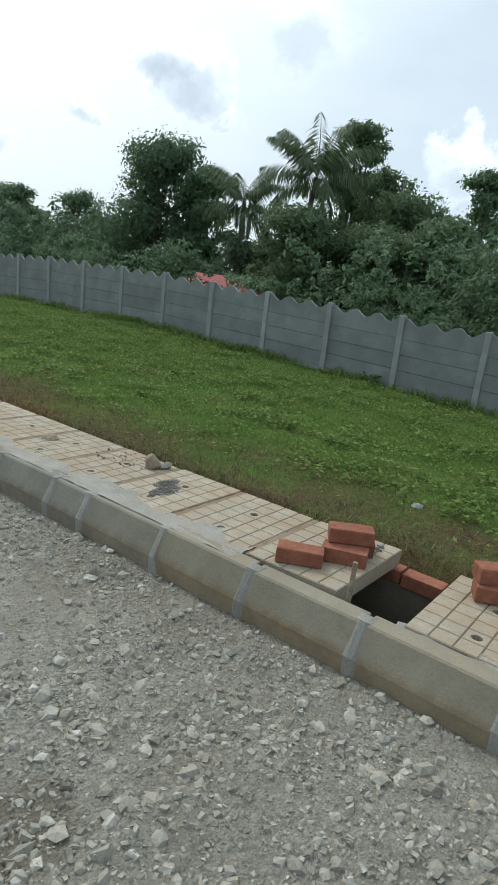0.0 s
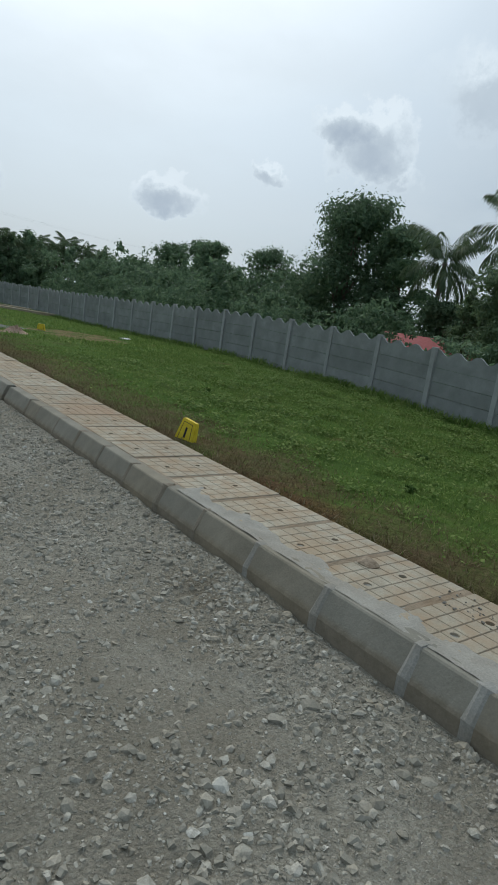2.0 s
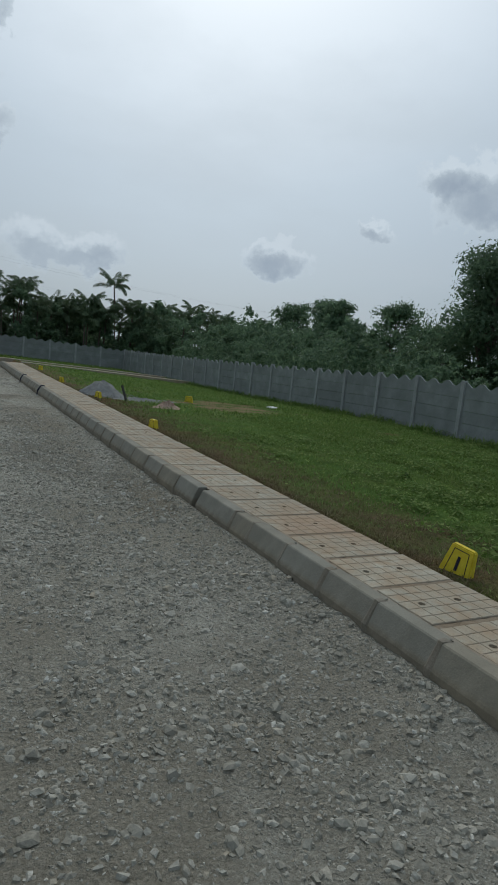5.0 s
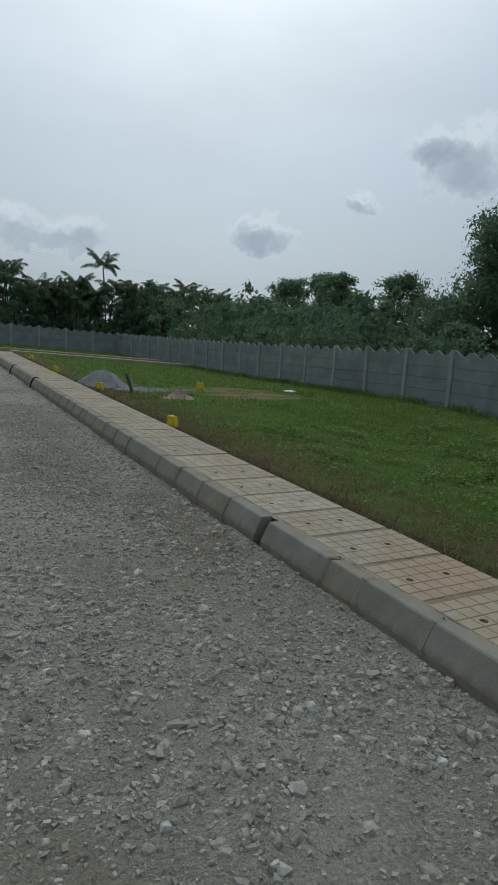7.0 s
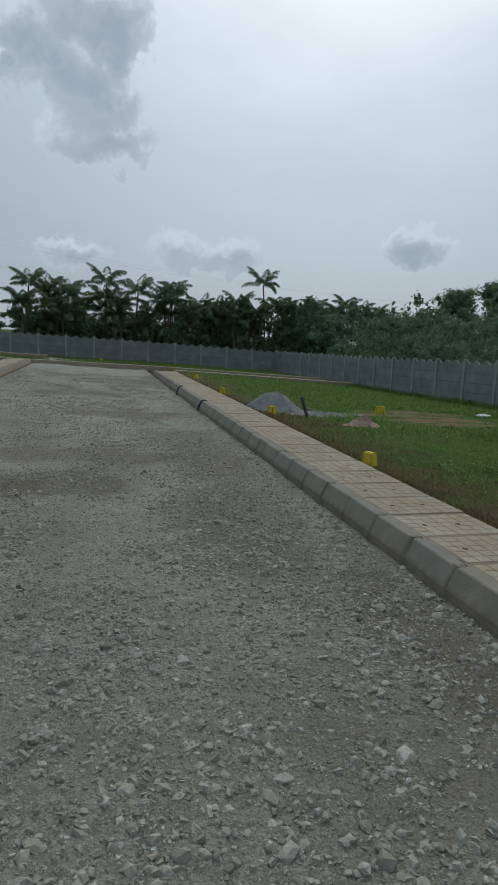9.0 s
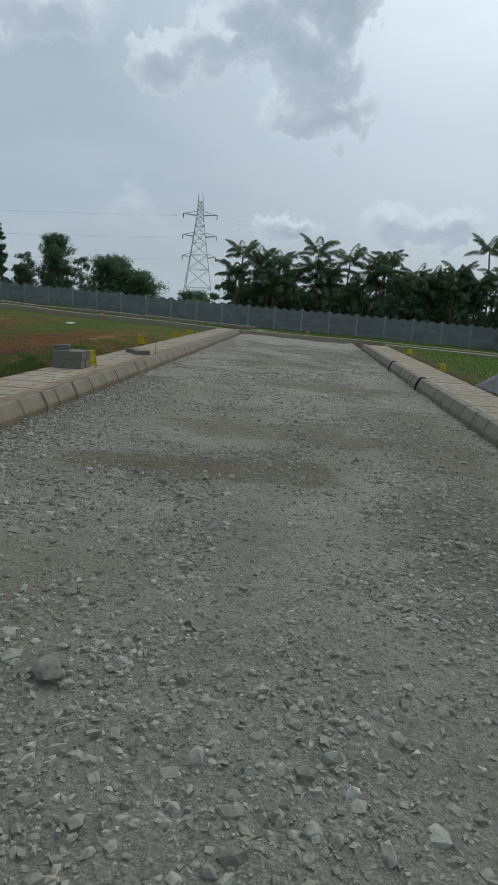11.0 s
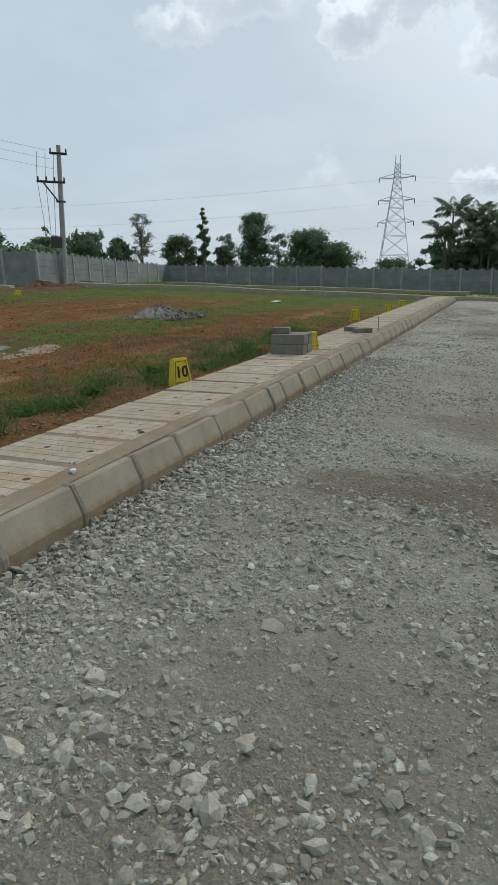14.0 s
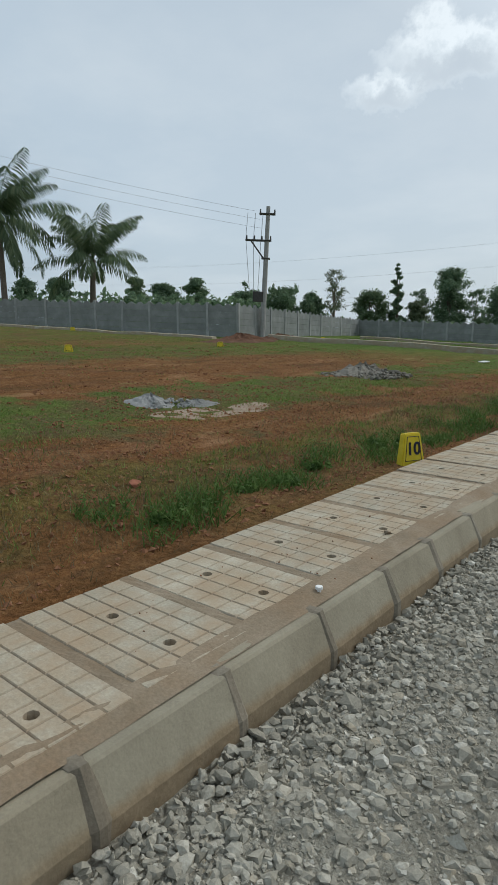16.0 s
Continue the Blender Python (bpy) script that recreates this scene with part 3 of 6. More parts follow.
def bm_mesh(name, bm, material):
    me = bpy.data.meshes.new(name)
    bm.to_mesh(me); bm.free(); me.materials.append(material)
    return me


def bar_bm(a, b, r, sides=8, r2=None):
    """A round bar from a to b."""
    a, b = Vector(a), Vector(b)
    r2 = r if r2 is None else r2
    q = (b - a).to_track_quat("Z", "Y")
    bm = bmesh.new()
    rings = []
    for p, rr in ((a, r), (b, r2)):
        rings.append([bm.verts.new(p + q @ Vector((rr * math.cos(2 * math.pi * i / sides), rr * math.sin(2 * math.pi * i / sides), 0))) for i in range(sides)])
    for i in range(sides):
        j = (i + 1) % sides
        bm.faces.new((rings[0][i], rings[0][j], rings[1][j], rings[1][i]))
    bm.faces.new(rings[0][::-1]); bm.faces.new(rings[1])
    return bm


def join_bm(list_of_bm):
    out = bmesh.new()
    tmp = bpy.data.meshes.new("tmp")
    for b in list_of_bm:
        b.to_mesh(tmp); b.free()
        out.from_mesh(tmp)
    bpy.data.meshes.remove(tmp)
    return out


def tube(points, radii, sides=8):
    """Verts and quads of a tapered tube through points."""
    V, F = [], []
    for i, (p, r) in enumerate(zip(points, radii)):
        p = Vector(p)
        d = Vector(points[min(i + 1, len(points) - 1)]) - Vector(points[max(i - 1, 0)])
        q = d.to_track_quat("Z", "Y")
        for k in range(sides):
            a = 2 * math.pi * k / sides
            V.append(p + q @ Vector((r * math.cos(a), r * math.sin(a), 0)))
    for i in range(len(points) - 1):
        for k in range(sides):
            j = (k + 1) % sides
            F.append((i * sides + k, i * sides + j, (i + 1) * sides + j, (i + 1) * sides + k))
    return V, F


# ground and road ---------------------------------------------------------------


def grid_mesh(name, xs, ys, zf, material):
    X, Y = np.meshgrid(xs, ys)
    Z = zf(X, Y)
    V = np.stack([X.ravel(), Y.ravel(), Z.ravel()], 1)
    nx, ny = len(xs), len(ys)
    i = (np.arange(ny - 1)[:, None] * nx + np.arange(nx - 1)[None, :]).ravel()
    F = np.stack([i, i + 1, i + nx + 1, i + nx], 1)
    me = quick_mesh(name, V, F, material)
    me.polygons.foreach_set("use_smooth", [True] * len(me.polygons))
    return new(name, me)


def lumps(x, y, a, s):
    return a * (np.sin(x * s + 1.3 * np.sin(y * s * 0.7)) * np.sin(y * s * 1.13 + 1.7 * np.sin(x * s * 0.6)))


def ground_surface(x, y):
    z = ground_z(x, y)
    soft = np.where((x > 1.0) | (x < -6.2), 1.0, 0.0)
    return z + soft * (lumps(x, y, 0.015, 2.1) + lumps(x + 3, y, 0.012, 5.3) + np.where(x < -6.4, lumps(x, y + 2, 0.03, 1.3) + lumps(x * 1.3 + 2, y * 0.5, 0.02, 4.1), 0))


xs = np.unique(np.round(np.concatenate([
    [-900, -500, -300, -200, -140, -100, -80, -64], np.arange(-52, -14, 0.7), np.arange(-14, -6.1, 0.2),
    [-6.0, -5.945, -5.935, -5.6, -5.245, -5.235, -4, -3, -2, -1, 0, 0.115, 0.125, 0.45, 0.795, 0.805, 0.88],
    np.arange(1.0, 10, 0.2), np.arange(10, 32, 1.0), [40, 60, 90, 140, 200, 300, 500, 900]]), 3))
ys = np.unique(np.round(np.concatenate([
    [-900, -500, -300, -150, -80, -40, -20], np.arange(-12, 36.9, 0.25), [36.95, 37.05], np.arange(37.5, 40, 0.5), [39.95, 40.05],
    np.arange(40.5, 43, 0.5), [42.95, 43.05], np.arange(43.5, 62, 0.7), [70, 85, 100, 130, 180, 260, 400, 900, 2500]]), 3))
ground = tagged(grid_mesh("ground", xs, ys, ground_surface, M["ground"]), "turf and bare red soil of open building plots", "ground", kind="structure")


def value_noise(x, y, scale, seed):
    """Smooth random lattice between 0 and 1."""
    tab = np.random.default_rng(seed).random((64, 64))
    u, v = np.asarray(x, float) * scale + 200.0, np.asarray(y, float) * scale + 200.0
    i, j = np.floor(u).astype(int), np.floor(v).astype(int)
    fu, fv = u - i, v - j
    fu, fv = fu * fu * (3 - 2 * fu), fv * fv * (3 - 2 * fv)
    i, j = i % 64, j % 64
    i1, j1 = (i + 1) % 64, (j + 1) % 64
    return (tab[i, j] * (1 - fu) + tab[i1, j] * fu) * (1 - fv) + (tab[i, j1] * (1 - fu) + tab[i1, j1] * fu) * fv


def fbm(x, y, scale, seed, octaves=4):
    out, amp, tot = 0.0, 1.0, 0.0
    for k in range(octaves):
        out = out + amp * value_noise(x, y, scale * 2.03 ** k, seed + k)
        tot += amp; amp *= 0.55
    return out / tot


# centre, half widths and strength of the places where loose stones lie thick
LOOSE = [(-4.75, 14.9, 0.35, 0.9, 0.8), (-3.74, 13.8, 0.32, 0.35, 0.9), (-3.0, 14.2, 0.5, 0.5, 0.45), (-2.9, 15.2, 0.35, 0.7, 0.8), (-4.6, 17.5, 0.4, 1.6, 0.6), (-4.6, 12.6, 0.4, 1.0, 0.6),
         (-0.8, 13.5, 0.5, 1.0, 0.9), (-1.1, 15.4, 0.55, 1.5, 0.9), (-0.9, 18.0, 0.6, 2.0, 0.7), (-1.2, 11.5, 0.45, 0.6, 0.8), (-0.40, 6.5, 0.3, 1.2, 0.95), (-1.1, 5.9, 0.5, 0.4, 0.9), (-1.1, 4.3, 0.7, 0.7, 0.7),
         (-0.9, 8.6, 0.5, 1.2, 0.7), (-1.7, 9.4, 0.5, 0.5, 0.6), (-3.45, 13.45, 0.16, 0.16, 1.0), (-0.4, 10.5, 0.3, 2.0, 0.7), (-1.6, 7.6, 0.4, 0.6, 0.6), (-2.0, 20.0, 0.7, 1.2, 0.5)]


def loose_at(x, y):
    """How thickly stones lie: nearly none on the swept lanes, most where they were thrown aside."""
    x, y = np.asarray(x, float), np.asarray(y, float)
    n = fbm(x, y, 1.3, 11)
    d = np.clip((n - 0.42) * 4.0, 0, 0.75)
    w = (fbm(x, y, 2.6, 21) - 0.5) * 2.6
    for px, py, rx, ry, a in LOOSE:
        d = np.maximum(d, a * np.clip(1.25 - ((x - px) / rx) ** 2 - ((y - py) / ry) ** 2 + w, 0, 1))
    return d


def road_surface(x, y):
    z = road_z(x, y)
    tracks = -0.018 * (np.exp(-((x + 1.6) / 0.35) ** 2) + np.exp(-((x + 3.3) / 0.35) ** 2))
    heap = np.interp(y, [4.0, 5.5, 6.6, 7.4, 9, 12, 13.6, 16], [0.05, 0.045, 0.04, 0.07, 0.085, 0.095, 0.075, 0.06])
    edge = -0.012 * np.exp(-((x + 5.0) / 0.3) ** 2) + heap * (0.75 + 0.5 * fbm(x, y, 1.6, 5)) * np.exp(-((x + 0.07) / 0.2) ** 2)
    rough = (fbm(x, y, 1.1, 31) - 0.5) * 0.05 + (fbm(x, y, 4.2, 41) - 0.5) * 0.028
    churn = np.exp(-((x + 3.2) / 0.8) ** 2 - ((y - 16.7) / 0.9) ** 2) + 0.7 * np.exp(-((x + 2.3) / 1.2) ** 2 - ((y - 18.6) / 0.6) ** 2)
    rough = rough + churn * (np.abs(fbm(x * 0.8, y * 2.6, 1.7, 71) - 0.5) - 0.1) * 0.16
    return z + tracks + edge + rough + loose_at(x, y) * ((fbm(x, y, 8.0, 51, 3) - 0.4) * 0.05)


road = tagged(grid_mesh("road", np.arange(-5.06, -0.04, 0.04), np.concatenate([np.arange(-14, 2.6, 0.2), np.arange(2.6, 20, 0.045), np.arange(20, 46.5, 0.15)]), road_surface, M["road"]),
              "unsurfaced road of grey crushed stone and dust", "road", kind="structure")
road.data.polygons.foreach_set("use_smooth", [True] * len(road.data.polygons))

# kerbs -----------------------------------------------------------------------


def kerb_mesh(name, length, material):
    prof = [(-0.07, -0.34), (-0.07, -0.145), (-0.064, -0.13), (-0.006, -0.008), (0.004, 0.0), (0.095, 0.0), (0.10, -0.006), (0.10, -0.34)]
    n = len(prof)
    ends = [(-length / 2, 0.004), (-length / 2 + 0.005, 0), (length / 2 - 0.005, 0), (length / 2, 0.004)]
    V, F = [], []
    for yy, ins in ends:
        for px, pz in prof:
            V.append((px + (ins if px < 0.02 else -ins), yy, pz - (ins if pz > -0.2 else 0)))
    for e in range(3):
        for i in range(n):
            j = (i + 1) % n
            F.append((e * n + i, e * n + j, (e + 1) * n + j, (e + 1) * n + i))
    F.append(tuple(range(n))[::-1]); F.append(tuple(range(3 * n, 4 * n)))
    me = bpy.data.meshes.new(name)
    me.from_pydata(V, [], F); me.materials.append(M[material])
    bm = bmesh.new(); bm.from_mesh(me); bmesh.ops.recalc_face_normals(bm, faces=bm.faces[:]); bm.to_mesh(me); bm.free()
    return me


def mortar_mesh(name, length, seed, material="mortar"):
    """A smeared joint between two kerb stones, a little proud of them."""
    rng = np.random.default_rng(seed)
    prof = [(-0.074, -0.30), (-0.075, -0.14), (-0.002, 0.004), (0.06, 0.004), (0.10, -0.02)]
    V, F = [], []
    k = 4
    for i, (px, pz) in enumerate(prof):
        for j in range(k):
            yy = (j / (k - 1) - 0.5) * length * (1.0 + 0.25 * rng.standard_normal() * (j in (0, k - 1)))
            out = 0.004 * rng.random() if 0 < j < k - 1 else -0.012
            V.append((px - out, yy, pz + out * 0.5))
    for i in range(len(prof) - 1):
        for j in range(k - 1):
            a = i * k + j
            F.append((a, a + 1, a + k + 1, a + k))
    me = bpy.data.meshes.new(name)
    me.from_pydata(V, [], F); me.materials.append(M[material])
    return me


KERB_CACHE = {}
MORTARS = [mortar_mesh("mortar_joint", 0.078, i) for i in range(5)]
PALE = [mortar_mesh("mortar_joint", 0.085, i, "mortar_pale") for i in range(5)]


def kerb_run(name, joints, x, ztop, flip, label, gaps=(), skip_mortar=()):
    kerb = tagged(empty(name, (x, 0, ztop), 180 if flip else 0), label, "kerb", kind="structure")
    s = -1 if flip else 1
    rng = np.random.default_rng(5)
    for a, b in zip(joints[:-1], joints[1:]):
        ln = round(b - a - 0.02, 2)
        if ln < 0.12:
            continue
        kind_ = "kerb" if flip or b < 5.3 else "kerb_grey"
        if (ln, kind_) not in KERB_CACHE:
            KERB_CACHE[ln, kind_] = kerb_mesh("kerb_stone", ln, kind_)
        share("kerb_stone", KERB_CACHE[ln, kind_], kerb, pose(rng.normal(0, 0.003), s * (a + b) / 2, rng.normal(0, 0.002), rng.normal(0, 0.3), rng.normal(0, 0.5), rng.normal(0, 0.25)))
    for i, y in enumerate(joints[1:-1]):
        if any(abs(y - g) < 0.06 for g in gaps):
            continue
        share("mortar_joint", (PALE if y < 7.6 and not flip else MORTARS)[i % 5], kerb, pose(0, s * y, 0.001))
    return kerb


jr = [4.648 - 0.6 * k for k in range(18, 0, -1)] + [4.648, 5.226, 5.84, 6.178, 6.78, 7.38, 7.97, 8.53, 9.08, 9.63, 10.18, 10.727, 11.277, 11.648, 12.45, 12.54]
while jr[-1] < 35.2:
    jr.append(jr[-1] + (0.32 if len(jr) % 11 == 0 else 0.575))
kerb_run("kerb_east", jr, 0.0, KR, False, "weathered grey precast kerb stones with mortar joints along the gravel road", gaps=(12.45, 12.54))
jl = [15.92 - 0.565 * k for k in range(34, 0, -1)] + [15.92, 16.43, 17.03, 17.62, 18.19]
while jl[-1] < 38.6:
    jl.append(jl[-1] + (0.34 if len(jl) % 13 == 0 else 0.58))
kerb_run("kerb_west", jl, -5.115, KL, True, "buff chamfered precast kerb stones with dark joints beside the drain slabs", gaps=())


# drain cover slabs ----------------------------------------------------------------


def slab_mesh(name, w, l, nx, ny, holes, thick=0.09, hole_r=0.025):
    """A cover slab: raised square cells between grooves, with two lifting holes right through the top."""
    V, F, G = [], [], set()
    px, py = w / nx, l / ny
    gr = 0.0024

    def add(p):
        V.append(p); return len(V) - 1

    def ring(cx, cy, hx, hy, z):
        pts = [(-1, -1), (0, -1), (1, -1), (1, 0), (1, 1), (0, 1), (-1, 1), (-1, 0)]
        return [add((cx + a * hx, cy + b * hy, z)) for a, b in pts]

    def circle(cx, cy, z):
        return [add((cx + hole_r * math.cos(math.radians(225 + 45 * k)), cy + hole_r * math.sin(math.radians(225 + 45 * k)), z)) for k in range(8)]

    for i in range(nx):
        for j in range(ny):
            cx, cy = (i + 0.5) * px, (j + 0.5) * py - l / 2
            hole = (i, j) in holes
            b = ring(cx, cy, px / 2, py / 2, -0.007)
            t0 = ring(cx, cy, px / 2 - gr, py / 2 - gr, -0.004)
            t = ring(cx, cy, px / 2 - gr - 0.003, py / 2 - gr - 0.003, 0.0)
            for k in range(8):
                m = (k + 1) % 8
                G.add(len(F)); F.append((b[k], b[m], t0[m], t0[k])); F.append((t0[k], t0[m], t[m], t[k]))
            if hole:
                c0, c1 = circle(cx, cy, -0.001), circle(cx, cy, -thick + 0.002)
                for k in range(8):
                    m = (k + 1) % 8
                    F.append((t[k], t[m], c0[m], c0[k])); F.append((c0[k], c0[m], c1[m], c1[k]))
            else:
                F.append(tuple(t))
    lo = [add((a, b, -thick)) for a, b in ((0.006, -l / 2 + 0.006), (w - 0.006, -l / 2 + 0.006), (w - 0.006, l / 2 - 0.006), (0.006, l / 2 - 0.006))]
    hi = [add((a, b, -0.009)) for a, b in ((0, -l / 2), (w, -l / 2), (w, l / 2), (0, l / 2))]
    for k in range(4):
        m = (k + 1) % 4
        F.append((lo[k], lo[m], hi[m], hi[k]))
    me = bpy.data.meshes.new(name)
    me.from_pydata(V, [], F); me.materials.append(M["slab"]); me.materials.append(M["groove"])
    me.polygons.foreach_set("material_index", [1 if i in G else 0 for i in range(len(F))])
    return me


def slab_run(name, mesh, x, ztop, rows, flip, label, special=()):
    walkway = tagged(empty(name, (x, 0, ztop), 180 if flip else 0), label, "pavement", kind="structure")
    s = -1 if flip else 1
    rng = np.random.default_rng(11)
    for y in rows:
        dz, rx, ry = rng.normal(0, 0.0015), rng.normal(0, 0.18), rng.normal(0, 0.12)
        if any(abs(y - q) < 0.05 for q in special):
            dz, rx, ry = 0.012, -1.2, 0.4
        share("cover_slab", mesh, walkway, pose(0, s * y, dz, rx, ry, rng.normal(0, 0.35)))
    return walkway


rows_r = [3.66 - 0.558 * k for k in range(18, 0, -1)] + [3.66] + [4.50 + 0.558 * k for k in range(0, 55)]
SLAB_R = slab_mesh("cover_slab", 0.695, 0.512, 7, 5, {(1, 2), (4, 2)})
SLAB_L = slab_mesh("cover_slab", 0.755, 0.488, 7, 5, {(1, 2), (4, 2)})
PAVE_R = slab_run("pavement_east", SLAB_R, 0.115, KR, rows_r, False, "pale scored concrete cover slabs over the roadside drain", special=(4.50,))
rows_l = [14.79 + 0.545 * k for k in range(-22, 44)]
PAVE_L = slab_run("pavement_west", SLAB_L, -5.225, KL + 0.015, rows_l, True, "cream scored concrete cover slabs stained by red soil")


def mortar_strip(name, x0, x1, y0, y1, z, seed, amp=0.006, step=0.05, material="mortar_pale", ragged=False, rise=0.0):
    nx = max(2, int((x1 - x0) / 0.02) + 1)
    xs_ = np.linspace(x0, x1, nx)
    ys_ = np.arange(y0, y1 + step, step)
    rng = np.random.default_rng(seed)
    noise_ = rng.normal(0, amp, (len(ys_), nx))
    noise_ = (noise_ + np.roll(noise_, 1, 0) + np.roll(noise_, -1, 0)) / 2
    edge_ = lambda Y: x0 + (x1 - x0) * (0.28 + 0.9 * (fbm(Y, 0 * Y, 4.5, 61) - 0.3) + 0.5 * (fbm(Y, 0 * Y, 0.8, 66) - 0.4))
    ob = grid_mesh(name, xs_, ys_, lambda X, Y: z + noise_ + rise * np.clip((-5.19 - X) / 0.04, 0, 1) - (0.014 * np.clip((X - edge_(Y)) / 0.02, 0, 1) if ragged else 0.0), M[material])
    return tagged(ob, "rough grey cement mortar bedding between kerb and slabs", "mortar", kind="structure")


mortar_strip("mortar_bed_east", 0.03, 0.30, 4.78, 8.4, KR + 0.004, 1, 0.003, 0.03, "smear", True)
mortar_strip("mortar_bed_east", 0.085, 0.15, 8.02, 35.2, KR - 0.004, 7, 0.004, 0.05, "groove")
mortar_strip("mortar_bed_east", 0.085, 0.15, -6.2, 3.92, KR - 0.006, 2, 0.006)
mortar_strip("mortar_bed_west", -5.285, -5.15, -3, 38.6, KL + 0.004, 3, 0.0025, 0.05, "joint", rise=0.014)


def joint_mesh(w, l, seed):
    """Soil and mortar packed into the joint between two slabs."""
    rng = np.random.default_rng(seed)
    nx, ny = 16, 5
    V = [(w * i / (nx - 1), l * (j / (ny - 1) - 0.5), rng.normal(0, 0.0018) - (0.003 if j in (0, ny - 1) else 0)) for j in range(ny) for i in range(nx)]
    F = [(j * nx + i, j * nx + i + 1, (j + 1) * nx + i + 1, (j + 1) * nx + i) for j in range(ny - 1) for i in range(nx - 1)]
    me = bpy.data.meshes.new("joint_filling")
    me.from_pydata(V, [], F); me.materials.append(M["joint"])
    return me


def joint_fill(walkway, w, l, rows, flip, drop):
    meshes = [joint_mesh(w, l, k) for k in range(4)]
    s = -1 if flip else 1
    for i, (a, b) in enumerate(zip(rows[:-1], rows[1:])):
        if b - a < 0.7:
            share("joint_filling", meshes[i % 4], walkway, pose(0.002, s * (a + b) / 2, -drop))


joint_fill(PAVE_R, 0.69, 0.062, rows_r, False, 0.005)
joint_fill(PAVE_L, 0.75, 0.075, rows_l, True, 0.004)

# drain lining seen at the open slab
lining = tagged(part("drain_wall", join_bm([box_bm(0.08, 44, 1.0, 0.004)]), M["mortar"]), "grey plastered side of the open roadside drain", "drain", kind="structure")
lining.matrix_basis = pose(0.155, 14, -0.8)
far_lining = tagged(part("drain_wall", box_bm(0.06, 44, 0.93, 0.004), M["mortar"]), "dark plastered far side of the roadside drain", "drain", kind="structure")
far_lining.matrix_basis = pose(0.80, 14, -0.8)
lining2 = tagged(empty("drain_lining", (0.80, 3.62, 0.132)), "top course of red bricks along the open drain", "drain", kind="structure")
COURSE = bm_mesh("brick", box_bm(0.10, 0.22, 0.075, 0.006), M["brick"])
for i in range(4):
    share("brick", COURSE, lining2, pose(0.01 * (i % 2), i * 0.235, 0, 0, 0, 1.5 * (i % 2)))

# precast boundary walls ---------------------------------------------------------------
POST_W, BAY = 0.115, 1.635


def panel_plain(name):
    return box_bm(0.05, BAY - POST_W + 0.03, 0.292, 0.007)


def panel_wavy(name):
    """Top panel: its upper edge runs in scallops that rise at both posts."""
    n = 36
    L_ = BAY - POST_W + 0.02
    bm = bmesh.new()
    rows = []
    for side in (-0.025, 0.025):
        lo, hi = [], []
        for i in range(n + 1):
            u = i / n
            yy = (u - 0.5) * L_
            c = math.cos(2 * math.pi * 3 * u)
            z = 0.335 + 0.058 * (abs(c) ** 0.8 * (1 if c > 0 else -1))
            lo.append(bm.verts.new((side, yy, 0))); hi.append(bm.verts.new((side, yy, z)))
        rows.append((lo, hi))
    (l0, h0), (l1, h1) = rows
    for i in range(n):
        bm.faces.new((l0[i + 1], l0[i], h0[i], h0[i + 1])); bm.faces.new((l1[i], l1[i + 1], h1[i + 1], h1[i]))
        bm.faces.new((h0[i], h1[i], h1[i + 1], h0[i + 1])); bm.faces.new((l1[i], l0[i], l0[i + 1], l1[i + 1]))
    for i in (0, n):
        bm.faces.new((l0[i], l1[i], h1[i], h0[i]) if i else (l1[i], l0[i], h0[i], h1[i]))
    return bm


POST = bm_mesh("wall_post", box_bm(0.125, POST_W, 1.95, 0.012), M["post"])
PANEL = bm_mesh("wall_panel", panel_plain("wall_panel"), M["precast"])
WAVY = bm_mesh("scalloped_panel", panel_wavy("scalloped_panel"), M["precast"])


def boundary_wall(name, a, b, top_of, label, phase=0.0):
    ax, ay = a
    d = Vector((b[0] - ax, b[1] - ay))
    n = max(1, round((d.length - phase) / BAY))
    step = (d.length - phase) / n if phase == 0 else BAY
    ang = math.degrees(math.atan2(d.y, d.x)) - 90
    w = tagged(empty(name, (ax, ay, 0), ang), label, "boundary wall", kind="structure")
    u = d.normalized()
    rng = np.random.default_rng(len(name) * 7)
    for i in range(n + 1):
        s = phase + i * step
        t = float(top_of(ax + u.x * s, ay + u.y * s))
        share("wall_post", POST, w, pose(0, s, t - 1.95 + rng.normal(0, 0.008), rng.normal(0, 0.35), rng.normal(0, 0.5), 0))
        if i == n:
            break
        sm = s + step / 2
        t2 = float(top_of(ax + u.x * sm, ay + u.y * sm)) - 0.035
        t1 = float(top_of(ax + u.x * (s + step), ay + u.y * (s + step)))
        slope = math.degrees(math.atan2(t1 - t, step)) * 0.85
        share("scalloped_panel", WAVY, w, pose(0, sm, t2 - 0.393, slope, 0, 0))
        for k in range(4):
            share("wall_panel", PANEL, w, pose(rng.normal(0, 0.004), sm, t2 - 0.393 - 0.3 * (k + 1), slope, rng.normal(0, 0.4), 0))
    return w


